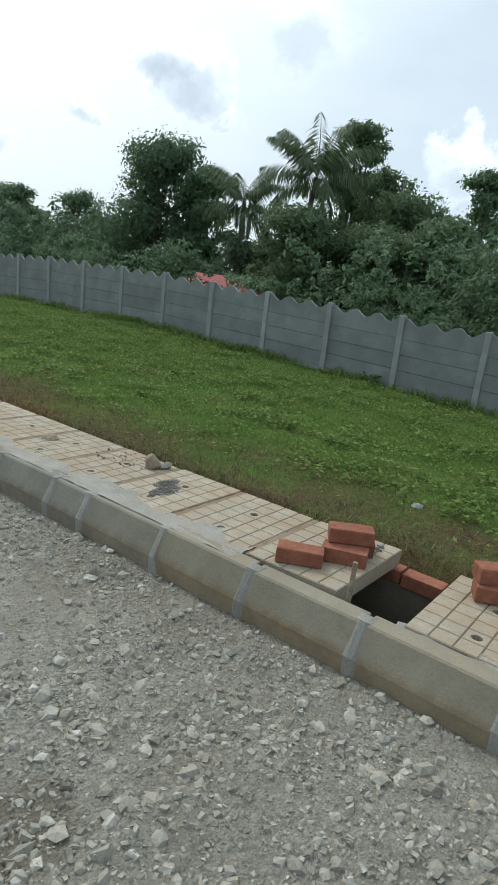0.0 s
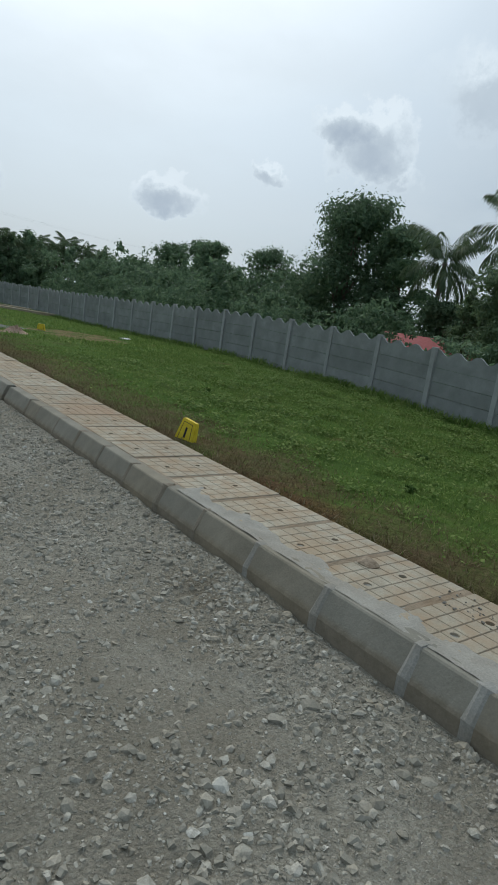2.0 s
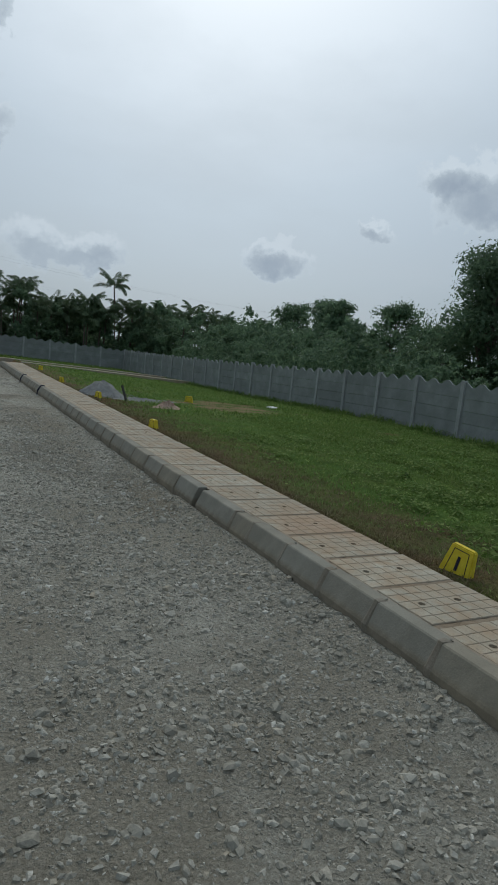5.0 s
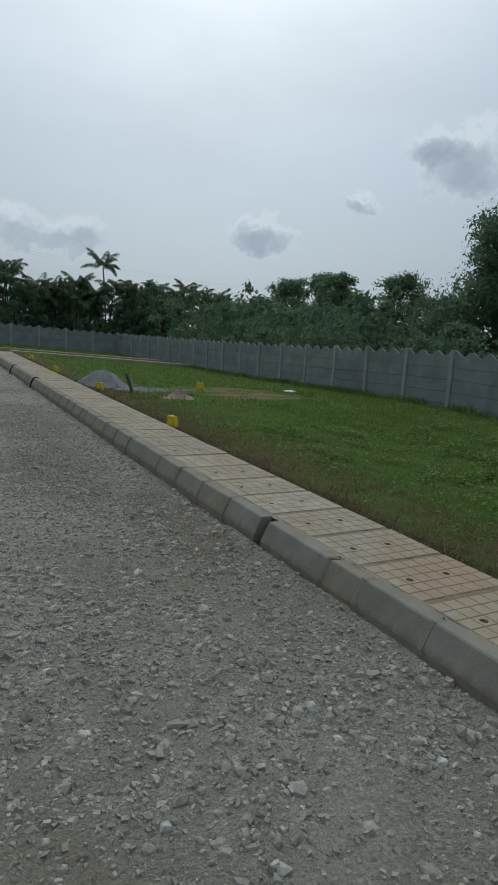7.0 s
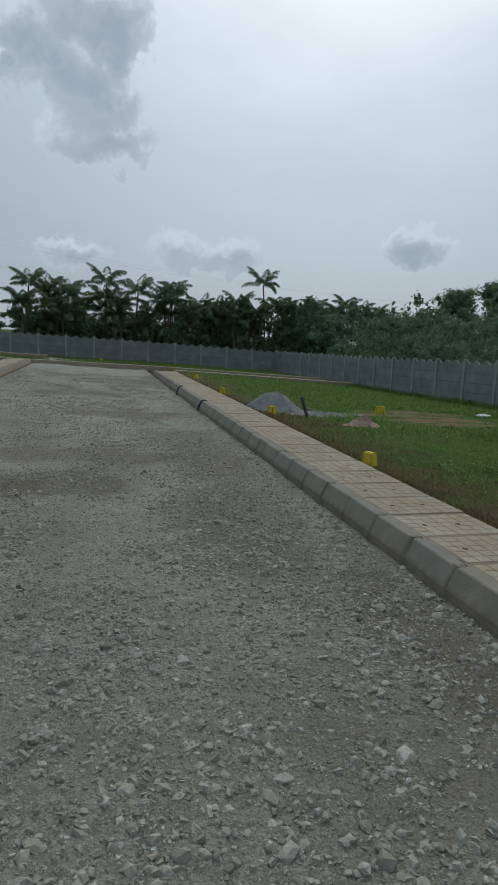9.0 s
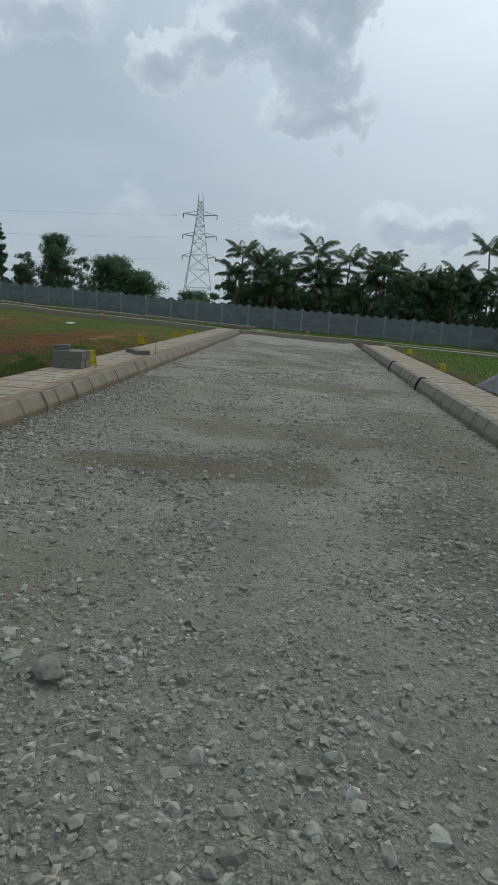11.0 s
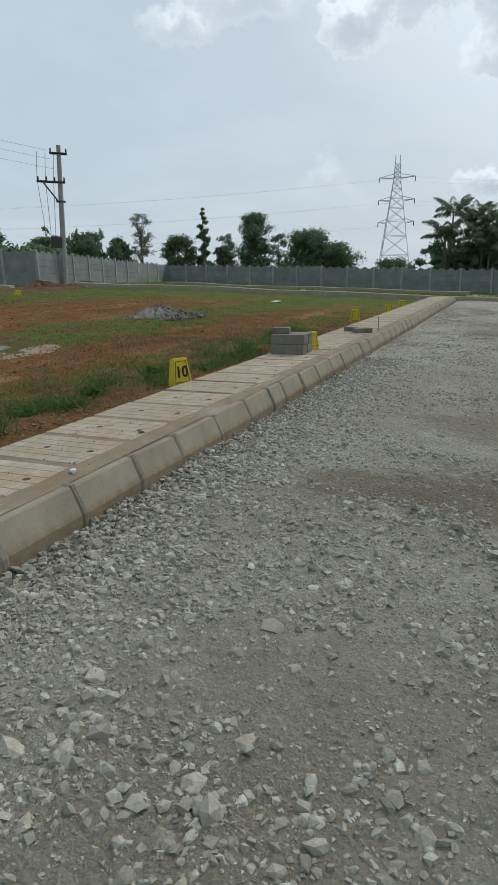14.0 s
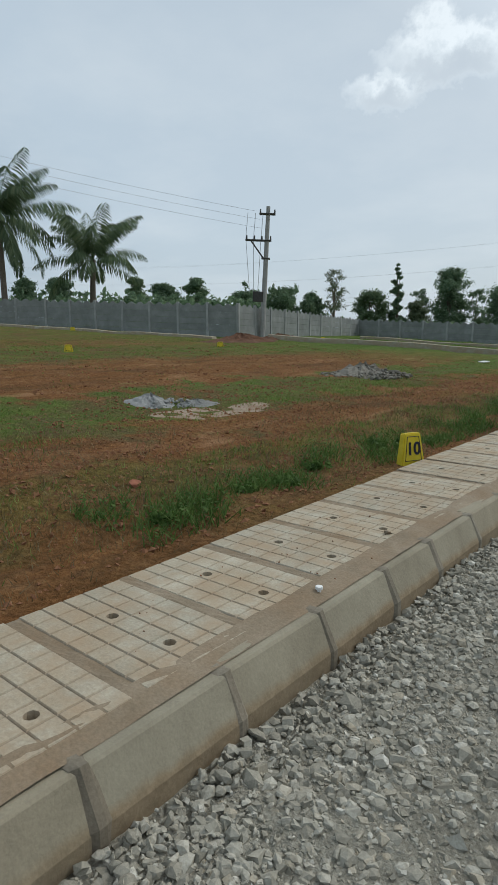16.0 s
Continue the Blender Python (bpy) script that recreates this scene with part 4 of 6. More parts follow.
LAB = "grey precast concrete wall of stacked panels with scalloped top"
boundary_wall("wall_east", (9.12, -6.52), (9.12, 49.0), lambda x, y: wall_top(y), LAB + " beside the turf")
gtop = lambda x, y: float(land_z(x, y)) + 1.42
boundary_wall("wall_north", (-25.5, 52.0), (9.12, 49.0), lambda x, y: float(np.interp(x, [-25.5, -14, -6, 0, 9.2], [2.25, 1.85, 1.55, 1.38, 1.05])), LAB + " beyond the road's end")
boundary_wall("wall_west", (-23.2, 36.3), (-25.5, 52.0), lambda x, y: float(np.interp(y, [36.3, 52], [2.75, 2.25])), LAB + ", sunlit face")
boundary_wall("wall_southwest", (-34.2, 33.0), (-23.2, 36.3), lambda x, y: float(np.interp(x, [-34.2, -23.2], [3.15, 2.75])), LAB + " in shade behind the open plot")
boundary_wall("wall_far_west", (-48.0, 21.5), (-34.2, 33.0), lambda x, y: 3.2, LAB + " at the far side")

# low concrete drain edges across the road's end ------------------------------------------


def drain_edge(name, pts, width, height, label, tops=None):
    """A low cast edge along pts; tops gives its height at each corner, else it follows the land."""
    V, F = [], []
    P = []
    tops = tops or [None] * len(pts)
    top_at = lambda x, y: float(ground_surface(np.array(x), np.array(y))) + height
    for k in range(len(pts) - 1):
        (x0, y0), (x1, y1) = pts[k], pts[k + 1]
        n = max(2, int(math.hypot(x1 - x0, y1 - y0) / 1.2))
        z0, z1 = (top_at(*pts[j]) if tops[j] is None else tops[j] for j in (k, k + 1))
        for i in range(n + (k == len(pts) - 2)):
            u = i / n
            x, y = x0 + (x1 - x0) * u, y0 + (y1 - y0) * u
            P.append((x, y, z0 + (z1 - z0) * u if tops[k] is not None else (top_at(x, y) if tops[k + 1] is None else z0 + (z1 - z0) * u)))
    for x, y, z in P:
        for oy, oz in ((-width / 2, -0.5), (-width / 2, -0.015), (-width / 2 + 0.015, 0.0), (width / 2 - 0.015, 0.0), (width / 2, -0.015), (width / 2, -0.5)):
            V.append((x, y + oy, z + oz))
    for i in range(len(P) - 1):
        for k in range(5):
            a = i * 6 + k
            F.append((a, a + 6, a + 7, a + 1))
    F.append(tuple(range(6))); F.append(tuple(range((len(P) - 1) * 6, len(P) * 6))[::-1])
    return tagged(mesh_object(name, V, F, M["slab"]), label, "drain edge", kind="structure")


drain_edge("drain_edge_north", [(-22.0, 37.2), (-18.3, 38.5), (-15.5, 39.0), (-11.0, 39.3), (-8.2, 40.0), (-5.6, 40.1), (0.6, 40.1), (9.0, 39.95)], 0.30, 0.22, "pale concrete drain edge across the end of the road", [None] * 5 + [0.39, 0.235, -0.10])
drain_edge("drain_edge_near", [(0.95, 36.4), (9.0, 36.4)], 0.42, 0.2, "pale concrete drain edge between the slabs and the boundary wall", [0.285, -0.05])
drain_edge("drain_edge_back", [(-21.0, 44.3), (-14, 45.4), (-9, 46.2), (-5.0, 47.2)], 0.28, 0.2, "second pale concrete drain edge before the boundary wall")
drain_edge("drain_edge_west", [(-40.0, 26.5), (-33.5, 30.2), (-22.5, 33.8)], 0.3, 0.12, "pale concrete drain edge below the far boundary wall")

# plants -----------------------------------------------------------------------------------


def leaf_cloud(rng, centres, radii, n, size, shell=0.55, soft=False):
    """Leaf-shaped quads scattered through blobs, denser near their skins."""
    k = len(centres)
    vol = np.prod(radii, 1) ** (2 / 3)
    pick = rng.choice(k, n, p=vol / vol.sum())
    d = rng.normal(size=(n, 3)); d /= np.linalg.norm(d, axis=1)[:, None]
    r = shell + (1 - shell) * rng.random(n) ** 0.6
    r *= 1 + 0.12 * rng.standard_normal(n)
    if soft:
        r = np.minimum(0.2 + 0.5 * np.abs(rng.standard_normal(n)), 1.0 + 0.1 * rng.random(n))
    C = centres[pick] + d * radii[pick] * r[:, None]
    nrm = d * 0.9 + rng.normal(size=(n, 3)) * 0.5 + np.array([0, 0, 0.35])
    nrm /= np.linalg.norm(nrm, axis=1)[:, None]
    t = np.cross(nrm, rng.normal(size=(n, 3))); t /= np.linalg.norm(t, axis=1)[:, None]
    b = np.cross(nrm, t)
    s = size * (0.55 + 0.9 * rng.random(n))[:, None]
    V = np.empty((n, 4, 3))
    V[:, 0] = C - t * s; V[:, 1] = C + b * s * 0.42 - nrm * s * 0.1; V[:, 2] = C + t * s; V[:, 3] = C - b * s * 0.42 - nrm * s * 0.1
    return V.reshape(-1, 3), np.arange(4 * n).reshape(n, 4)


def clumped(rng, C, R, per, share_=0.58):
    """Breaks each blob of a crown into small clumps round its skin."""
    c2, r2 = [], []
    for c, r in zip(C, R):
        for _ in range(per):
            d = rng.normal(size=3); d /= np.linalg.norm(d)
            d[2] = abs(d[2]) * 0.9 - 0.25
            c2.append(c + d * r * (0.55 + 0.45 * rng.random())); r2.append(r * share_ * (0.55 + 0.75 * rng.random()))
    return np.array(c2), np.array(r2)


def broad_tree(name, label, x, y, top, rad, leaf="leaf_mid", n=2600, size=0.17, crown_from=0.32, blobs=15, seed=0, gap=0.8, category="tree", tall=1.0, trunk_r=None, taper=0.0):
    rng = np.random.default_rng(1000 + seed)
    z0 = float(land_z(x, y)) - 0.05
    H = top - z0
    tree = tagged(empty(name, (x, y, z0), rng.random() * 360), label, category)
    tr = trunk_r or max(0.06, 0.022 * H)
    lean = rng.normal(0, 0.03 * H, 2)
    pts = [(lean[0] * u * u, lean[1] * u * u, H * 0.8 * u) for u in np.linspace(0, 1, 7)]
    V, F = tube(pts, [tr * (1.25 if i == 0 else 1) * (1 - 0.13 * i) for i in range(7)])
    C, R = [], []
    for i in range(blobs):
        u = crown_from + (1 - crown_from) * (i + 0.5) / blobs
        prof = math.sin(math.pi * min(1, max(0.06, (u - crown_from) / (1 - crown_from) * 0.82 + 0.14))) ** 0.6
        a = i * 2.4 + rng.normal(0, 0.5)
        rr = rad * prof * gap * (0.3 + 0.5 * rng.random())
        br = rad * (0.40 + 0.26 * rng.random())
        slim = 1 - taper * (u - crown_from) / (1 - crown_from)
        rr *= slim; br *= slim
        c = np.array([lean[0] * u + rr * math.cos(a), lean[1] * u + rr * math.sin(a), min(H * u, H - br * 0.75)])
        C.append(c); R.append([br, br, br * 0.8 * tall])
    for c in C[::2]:
        base = pts[max(1, min(5, int(6 * (c[2] / H) * 0.8)))]
        mid = [(base[j] * 0.5 + c[j] * 0.5) + (0.12 if j == 2 else 0) * rad for j in range(3)]
        v2, f2 = tube([base, mid, tuple(c)], [tr * 0.42, tr * 0.28, tr * 0.1], 5)
        o = len(V)
        V += v2; F += [tuple(i + o for i in f) for f in f2]
    mesh_object("trunk", V, F, M["bark"], tree, smooth=True)
    C, R = np.array(C), np.array(R)
    sc, sr = clumped(rng, C, R, 11, 0.44)
    lv, lf = leaf_cloud(rng, sc, sr, n, size, soft=True)
    # leaves filling the heart of the crown
    iv, inner = leaf_cloud(rng, C, R * 0.72, n // 2, size * 1.6, shell=0.1)
    lf = np.concatenate([lf, inner + len(lv)]); lv = np.concatenate([lv, iv])
    crown = new("crown", quick_mesh("crown", lv, lf, M[leaf]))
    crown.parent = tree
    return tree


def frond_geo(rng, az, el, length, droop, pairs, leaflet, hang=0.42, width=0.035):
    """One pinnate leaf: a bent midrib with two rows of hanging leaflets."""
    V, F = [], []
    p = np.zeros(3)
    side = np.array([-math.sin(az), math.cos(az), 0])
    n = pairs
    pts, dirs = [], []
    for i in range(n + 1):
        s = i / n
        e = el - droop * s ** 1.4
        d = np.array([math.cos(az) * math.cos(e), math.sin(az) * math.cos(e), math.sin(e)])
        pts.append(p.copy()); dirs.append(d)
        p = p + d * length / n
    for i in range(n):
        w = 0.03 * (1 - 0.8 * i / n) * length / 3
        o = len(V)
        V += [pts[i] - side * w, pts[i] + side * w, pts[i + 1] + side * w * 0.9, pts[i + 1] - side * w * 0.9]
        F.append((o, o + 1, o + 2, o + 3))
        s = (i + 0.5) / n
        if s < 0.14:
            continue
        ll = leaflet * (math.sin(math.pi * (0.12 + 0.84 * s)) ** 0.6)
        up = np.cross(dirs[i], side)
        for sg in (-1, 1):
            d = sg * side * 0.75 + dirs[i] * (0.55 + 0.3 * s) + np.array([0, 0, -hang - 0.3 * rng.random()]) + up * rng.normal(0, 0.12)
            d /= np.linalg.norm(d)
            q = np.cross(d, up); q /= np.linalg.norm(q) + 1e-9
            b = pts[i] + (pts[i + 1] - pts[i]) * rng.random()
            tip = b + d * ll + np.array([0, 0, -0.18 * ll])
            mid = b + d * ll * 0.5 + q * width * length / 3
            mid2 = b + d * ll * 0.5 - q * width * length / 3
            o = len(V)
            V += [b, mid, tip, mid2]
            F.append((o, o + 1, o + 2, o + 3))
    return V, F


def palm(name, label, x, y, crown_z, length, n_fronds, trunk_r, leaflet, pairs=22, seed=0, upright=0.5, droop=1.5, stems=1, low=-0.5, width=0.035, hang=0.42):
    rng = np.random.default_rng(3000 + seed)
    z0 = float(land_z(x, y)) - 0.05
    tree = tagged(empty(name, (x, y, z0)), label, "palm tree")
    H = crown_z - z0
    for sidx in range(stems):
        hh = H * (1 if sidx == 0 else 0.62 + 0.3 * rng.random())
        off = np.zeros(2) if sidx == 0 else rng.normal(0, 0.55, 2)
        ln = rng.normal(0, 0.03 * H, 2)
        pts = [(off[0] + ln[0] * u * u, off[1] + ln[1] * u * u, hh * u) for u in np.linspace(0, 1, 8)]
        V, F = tube(pts, [trunk_r * (1.5 if i == 0 else 1.0 - 0.04 * i) for i in range(8)])
        mesh_object("trunk", V, F, M["bark"], tree, smooth=True)
        top = np.array(pts[-1])
        for k in range(n_fronds):
            az = k * 2.399 + rng.normal(0, 0.2)
            u = (k + 0.5) / n_fronds
            el = upright + (1.35 - upright) * (1 - u) ** 1.2 if u < 0.5 else low + (upright - low) * (1 - u) * 2
            fv, ff = frond_geo(rng, az, el, length * (0.8 + 0.3 * rng.random()), droop * (0.7 + 0.5 * rng.random()), pairs, leaflet, hang, width)
            fo = mesh_object("frond", np.array(fv) + top, ff, M["frond"], tree)
    return tree


def undergrowth(name, label, xr, yr, hf, n, size, leaf, seed):
    """A tangle of leafy shrubs; hf gives its height over the land."""
    rng = np.random.default_rng(seed)
    k = max(8, int((xr[1] - xr[0]) * (yr[1] - yr[0]) / 1.6))
    cx, cy = rng.uniform(*xr, k), rng.uniform(*yr, k)
    hh = hf(cx, cy) * (0.42 + 0.7 * rng.random(k))
    C, R = [], []
    for a, b, h in zip(cx, cy, hh):
        z0 = float(land_z(a, b))
        r = 0.5 + 0.5 * rng.random()
        for q in range(4):
            C.append((a + rng.normal(0, 0.4), b + rng.normal(0, 0.4), z0 + h * (0.2 + 0.26 * q))); R.append((r * 0.8, r * 0.8, max(0.3, h * 0.2)))
    C, R = np.array(C), np.array(R)
    sc, sr = clumped(rng, C, R, 4, 0.5)
    v, f = leaf_cloud(rng, sc, sr, n, size, soft=True)
    return tagged(new(name, quick_mesh(name, v, f, M[leaf])), label, "undergrowth", kind="stuff")


TREES = [
    # x, y, top, radius, leaf, leaves, leaf size, crown start, blobs
    (23.7, 31.0, 9.0, 3.6, "leaf_dark", 5200, 0.20, 0.22, 22),
    (24.6, 27.4, 7.3, 2.2, "leaf_dark", 3200, 0.19, 0.2, 14),
    (26.1, 42.0, 6.4, 2.4, "leaf_dark", 1700, 0.17, 0.4, 15),
    (23.7, 45.9, 6.4, 2.2, "leaf_dark", 2400, 0.2, 0.25, 14),
    (23.0, 17.5, 8.6, 1.7, "leaf_mid", 2600, 0.17, 0.25, 16),
    (21.8, 15.6, 6.6, 1.7, "leaf_mid", 1900, 0.15, 0.3, 14),
    (18.4, 15.6, 3.9, 2.2, "leaf_mid", 3600, 0.14, 0.1, 16),
    (20.5, 13.7, 5.5, 2.0, "leaf_mid", 3200, 0.14, 0.15, 16),
    (18.3, 11.2, 4.3, 2.0, "leaf_mid", 3400, 0.14, 0.1, 16),
    (17.5, 13.0, 3.9, 2.0, "leaf_mid", 3400, 0.14, 0.1, 16),
    (26.2, 13.0, 7.4, 1.7, "leaf_dark", 2200, 0.17, 0.3, 13),
    (20.2, 18.6, 3.6, 2.2, "leaf_dark", 2600, 0.16, 0.1, 14),
    (21.6, 22.2, 3.5, 2.0, "leaf_dark", 2400, 0.16, 0.1, 14),
    (26.0, 36.9, 4.9, 2.4, "leaf_mid", 2400, 0.18, 0.15, 14),
    (25.4, 44.9, 4.4, 2.6, "leaf_dark", 2200, 0.2, 0.15, 14),
    (16.8, 8.6, 3.6, 1.8, "leaf_mid", 3000, 0.14, 0.1, 14),
    (18.4, 6.4, 4.6, 2.0, "leaf_mid", 2600, 0.15, 0.1, 14),
    (16.7, 15.9, 4.5, 1.9, "leaf_mid", 2800, 0.14, 0.1, 16),
    (18.6, 19.0, 3.6, 1.5, "leaf_mid", 2200, 0.13, 0.12, 14),
    (26.8, 52.1, 7.0, 2.4, "leaf_dark", 2200, 0.2, 0.3, 14),
    (24.3, 54.7, 4.6, 2.8, "leaf_dark", 2000, 0.22, 0.1, 13),
    (21.8, 58.2, 4.4, 3.0, "leaf_dark", 2000, 0.22, 0.1, 13),
    (26.8, 46.6, 5.1, 2.2, "leaf_dark", 1900, 0.2, 0.2, 13),
    (28.9, 59.7, 7.2, 2.6, "leaf_dark", 2000, 0.22, 0.3, 13),
    (27.3, 63.0, 5.2, 3.2, "leaf_dark", 2000, 0.24, 0.15, 13),
    (23.3, 65.1, 5.4, 3.4, "leaf_dark", 2000, 0.24, 0.15, 13),
    (16.8, 62.4, 5.1, 3.2, "leaf_dark", 2000, 0.24, 0.1, 13),
    (12.8, 58.5, 4.0, 2.6, "leaf_dark", 1900, 0.22, 0.1, 13),
    (8.2, 59.7, 4.5, 3.0, "leaf_dark", 1900, 0.22, 0.1, 13),
    (4.9, 58.2, 4.3, 2.5, "leaf_dark", 1900, 0.22, 0.1, 13),
    (0.6, 57.0, 3.5, 3.0, "leaf_dark", 2000, 0.22, 0.1, 13),
    (-3.6, 57.0, 3.4, 3.0, "leaf_dark", 2000, 0.22, 0.1, 13),
    (-6.3, 58.0, 3.3, 1.9, "leaf_dark", 1500, 0.2, 0.1, 11),
    (-32.8, 86.4, 8.9, 3.7, "leaf_dark", 2600, 0.26, 0.15, 16),
    (-28.0, 93.4, 7.3, 4.8, "leaf_dark", 2600, 0.3, 0.1, 15),
    (-24.6, 94.4, 5.5, 4.4, "leaf_dark", 2200, 0.3, 0.1, 13),
    (-35.9, 79.5, 8.9, 1.59, "leaf_dark", 1500, 0.22, 0.12, 16),
    (-38.8, 78.0, 6.1, 3.0, "leaf_mid", 1900, 0.24, 0.15, 13),
    (-34.0, 80.4, 4.8, 2.3, "leaf_pale", 1500, 0.24, 0.1, 11),
    (-39.6, 71.8, 8.0, 1.75, "leaf_pale", 620, 0.15, 0.38, 15),
    (-12.7, 101.8, 4.4, 1.9, "leaf_dark", 1200, 0.28, 0.1, 10),
    (-19.9, 110.8, 3.7, 3.2, "leaf_dark", 1300, 0.3, 0.1, 10),
    (-36.4, 85.4, 6.4, 1.9, "leaf_dark", 420, 0.2, 0.4, 8),
    (-29.9, 87.6, 6.3, 1.9, "leaf_dark", 420, 0.2, 0.4, 8),
    (-63.7, 49.8, 6.9, 2.6, "leaf_dark", 1500, 0.28, 0.15, 12),
    (-57.2, 58.8, 7.2, 2.0, "leaf_mid", 1300, 0.26, 0.15, 12),
    (-55.0, 61.3, 6.6, 2.4, "leaf_dark", 1500, 0.28, 0.15, 12),
    (-52.4, 63.9, 7.2, 2.4, "leaf_dark", 1500, 0.28, 0.15, 12),
    (-51.8, 71.1, 6.2, 2.9, "leaf_dark", 1600, 0.3, 0.1, 12),
    (-48.1, 74.0, 6.5, 2.9, "leaf_dark", 1600, 0.3, 0.1, 12),
    (-45.1, 76.1, 5.8, 2.3, "leaf_dark", 1400, 0.3, 0.1, 12),
    (-61.8, 52.7, 7.0, 2.4, "leaf_dark", 1300, 0.28, 0.15, 12),
]
WORD = {"leaf_dark": "dark green", "leaf_mid": "mid green", "leaf_pale": "pale feathery"}
for i, (x, y, top, rad, leaf, n, size, cf, blobs) in enumerate(TREES):
    near = "behind the turf plot's wall" if x > 9 and y < 50 else ("beyond the far boundary wall" if x > -10 else "far beyond the open plot")
    shape = "tall" if top > 6.2 else ("bushy" if top < 4.6 else "broad")
    broad_tree("tree", f"{shape} {WORD[leaf]} leafy tree {near}", x, y, top, rad, leaf, int(n * 3.2), size * 0.5, cf, blobs, seed=i, gap=0.75 if rad < 1.6 else (0.95 if n < 1000 else 0.8), tall=1.3 if rad < 1.6 else 1.0, taper=0.75 if rad < 1.6 else (0.35 if x < -20 else 0.0))

# coconut palms
palm("coconut_palm", "windswept coconut palm behind the turf plot's wall", 18.5, 17.2, 5.5, 2.6, 24, 0.14, 0.75, 40, seed=1, upright=0.65, droop=1.2, low=-0.3, width=0.035, hang=0.8)
palm("coconut_palm", "coconut palm half hidden by a dark tree", 21.9, 23.0, 5.0, 2.6, 24, 0.14, 0.7, 40, seed=2, upright=0.5, droop=1.4, width=0.035, hang=0.8)
palm("coconut_palm", "large drooping coconut palm beyond the open plot", -38.9, 33.3, 8.0, 4.6, 30, 0.2, 1.1, 46, seed=3, upright=0.65, droop=1.4, width=0.03, hang=0.85)
palm("coconut_palm", "coconut palm with arching fronds behind the wall", -37.5, 38.6, 5.9, 4.3, 26, 0.22, 1.0, 46, seed=4, upright=0.95, droop=1.25, low=-0.1, width=0.03, hang=0.8)

# areca palms in a row beyond the far wall
ARECA = [(9.9, 55.1, 6.9), (2.6, 53.7, 5.8), (0.3, 53.9, 5.7), (-1.7, 54.0, 6.2), (-4.2, 53.9, 5.3), (-5.5, 54.9, 5.6), (-6.8, 54.7, 5.9), (5.2, 56.2, 4.9),
         (17.4, 58.9, 5.7), (15.3, 59.7, 5.4), (11.9, 56.6, 4.8), (6.4, 56.0, 4.8), (20.7, 59.7, 5.1), (13.6, 57.5, 5.1), (7.8, 55.6, 5.2),
         (-3.0, 53.3, 4.5), (-0.6, 53.2, 4.7), (1.5, 53.4, 4.4), (3.9, 53.8, 4.6), (8.9, 54.6, 4.7), (11.0, 55.0, 5.0), (16.3, 57.2, 5.2), (18.9, 58.2, 5.3), (-4.8, 53.2, 4.3)]
for i, (x, y, top) in enumerate(ARECA):
    palm("areca_palm", "slender areca palm in the row beyond the far wall", x, y, top - 1.25, 1.8, 11, 0.07, 0.48, 30, seed=20 + i, upright=1.15, droop=1.6, stems=2, low=0.3, width=0.055, hang=0.6)

undergrowth("shrubs_east", "dense dark shrubs behind the turf plot's wall", (11.0, 15.5), (-4, 48), lambda x, y: np.interp(y, [-4, 8, 12.2, 13.2, 17.6, 18.6, 26, 48], [3.4, 3.2, 3.0, 1.7, 1.7, 2.6, 2.8, 3.2]), 60000, 0.085, "leaf_dark", 71)
undergrowth("shrubs_north", "dense dark thicket beyond the far wall", (-8.0, 30), (52.5, 57), lambda x, y: np.interp(x, [-8, 6, 12, 30], [3.9, 4.1, 4.6, 4.8]), 70000, 0.13, "leaf_dark", 72)
undergrowth("shrubs_northeast", "dark thicket behind the wall's corner", (14, 30), (30, 54), lambda x, y: 4.2 + 0 * x, 36000, 0.16, "leaf_dark", 73)
undergrowth("shrubs_west", "low bushes beyond the open plot's wall", (-62, -36), (46, 60), lambda x, y: 2.2 + 0 * x, 9000, 0.25, "leaf_dark", 74)
undergrowth("shrubs_skyline", "dark bushes in a row on the skyline beyond the wall", (-52, -43.5), (70, 78), lambda x, y: 4.6 + 0 * x, 9000, 0.2, "leaf_dark", 76)
undergrowth("shrubs_far", "low far bushes on the skyline", (-40, -12), (74, 92), lambda x, y: 2.0 + 0 * x, 9000, 0.28, "leaf_dark", 75)

# red-roofed hut behind the wall
def hut(x, y, rz):
    z0 = float(land_z(x, y))
    h = tagged(empty("hut", (x, y, z0 - 0.4), rz), "small hut with a red pitched roof behind the wall", "hut")
    part("wall", box_bm(3.4, 2.8, 1.78, 0.01), M["plaster"], h)
    bm = bmesh.new()
    vs = [bm.verts.new(p) for p in ((-2.0, -1.75, 1.78), (2.0, -1.75, 1.78), (2.0, 0, 2.55), (-2.0, 0, 2.55), (2.0, 1.75, 1.78), (-2.0, 1.75, 1.78),
                                    (-2.0, -1.75, 1.70), (2.0, -1.75, 1.70), (2.0, 0, 2.47), (-2.0, 0, 2.47), (2.0, 1.75, 1.70), (-2.0, 1.75, 1.70))]
    for f in ((0, 1, 2, 3), (3, 2, 4, 5), (7, 6, 9, 8), (8, 9, 11, 10), (0, 6, 7, 1), (5, 4, 10, 11), (0, 3, 9, 6), (3, 5, 11, 9), (1, 7, 8, 2), (2, 8, 10, 4)):
        bm.faces.new([vs[i] for i in f])
    part("roof", bm, M["roof"], h)
    return h


hut(18.4, 20.0, -52)

# pylon and power lines -------------------------------------------------------------------


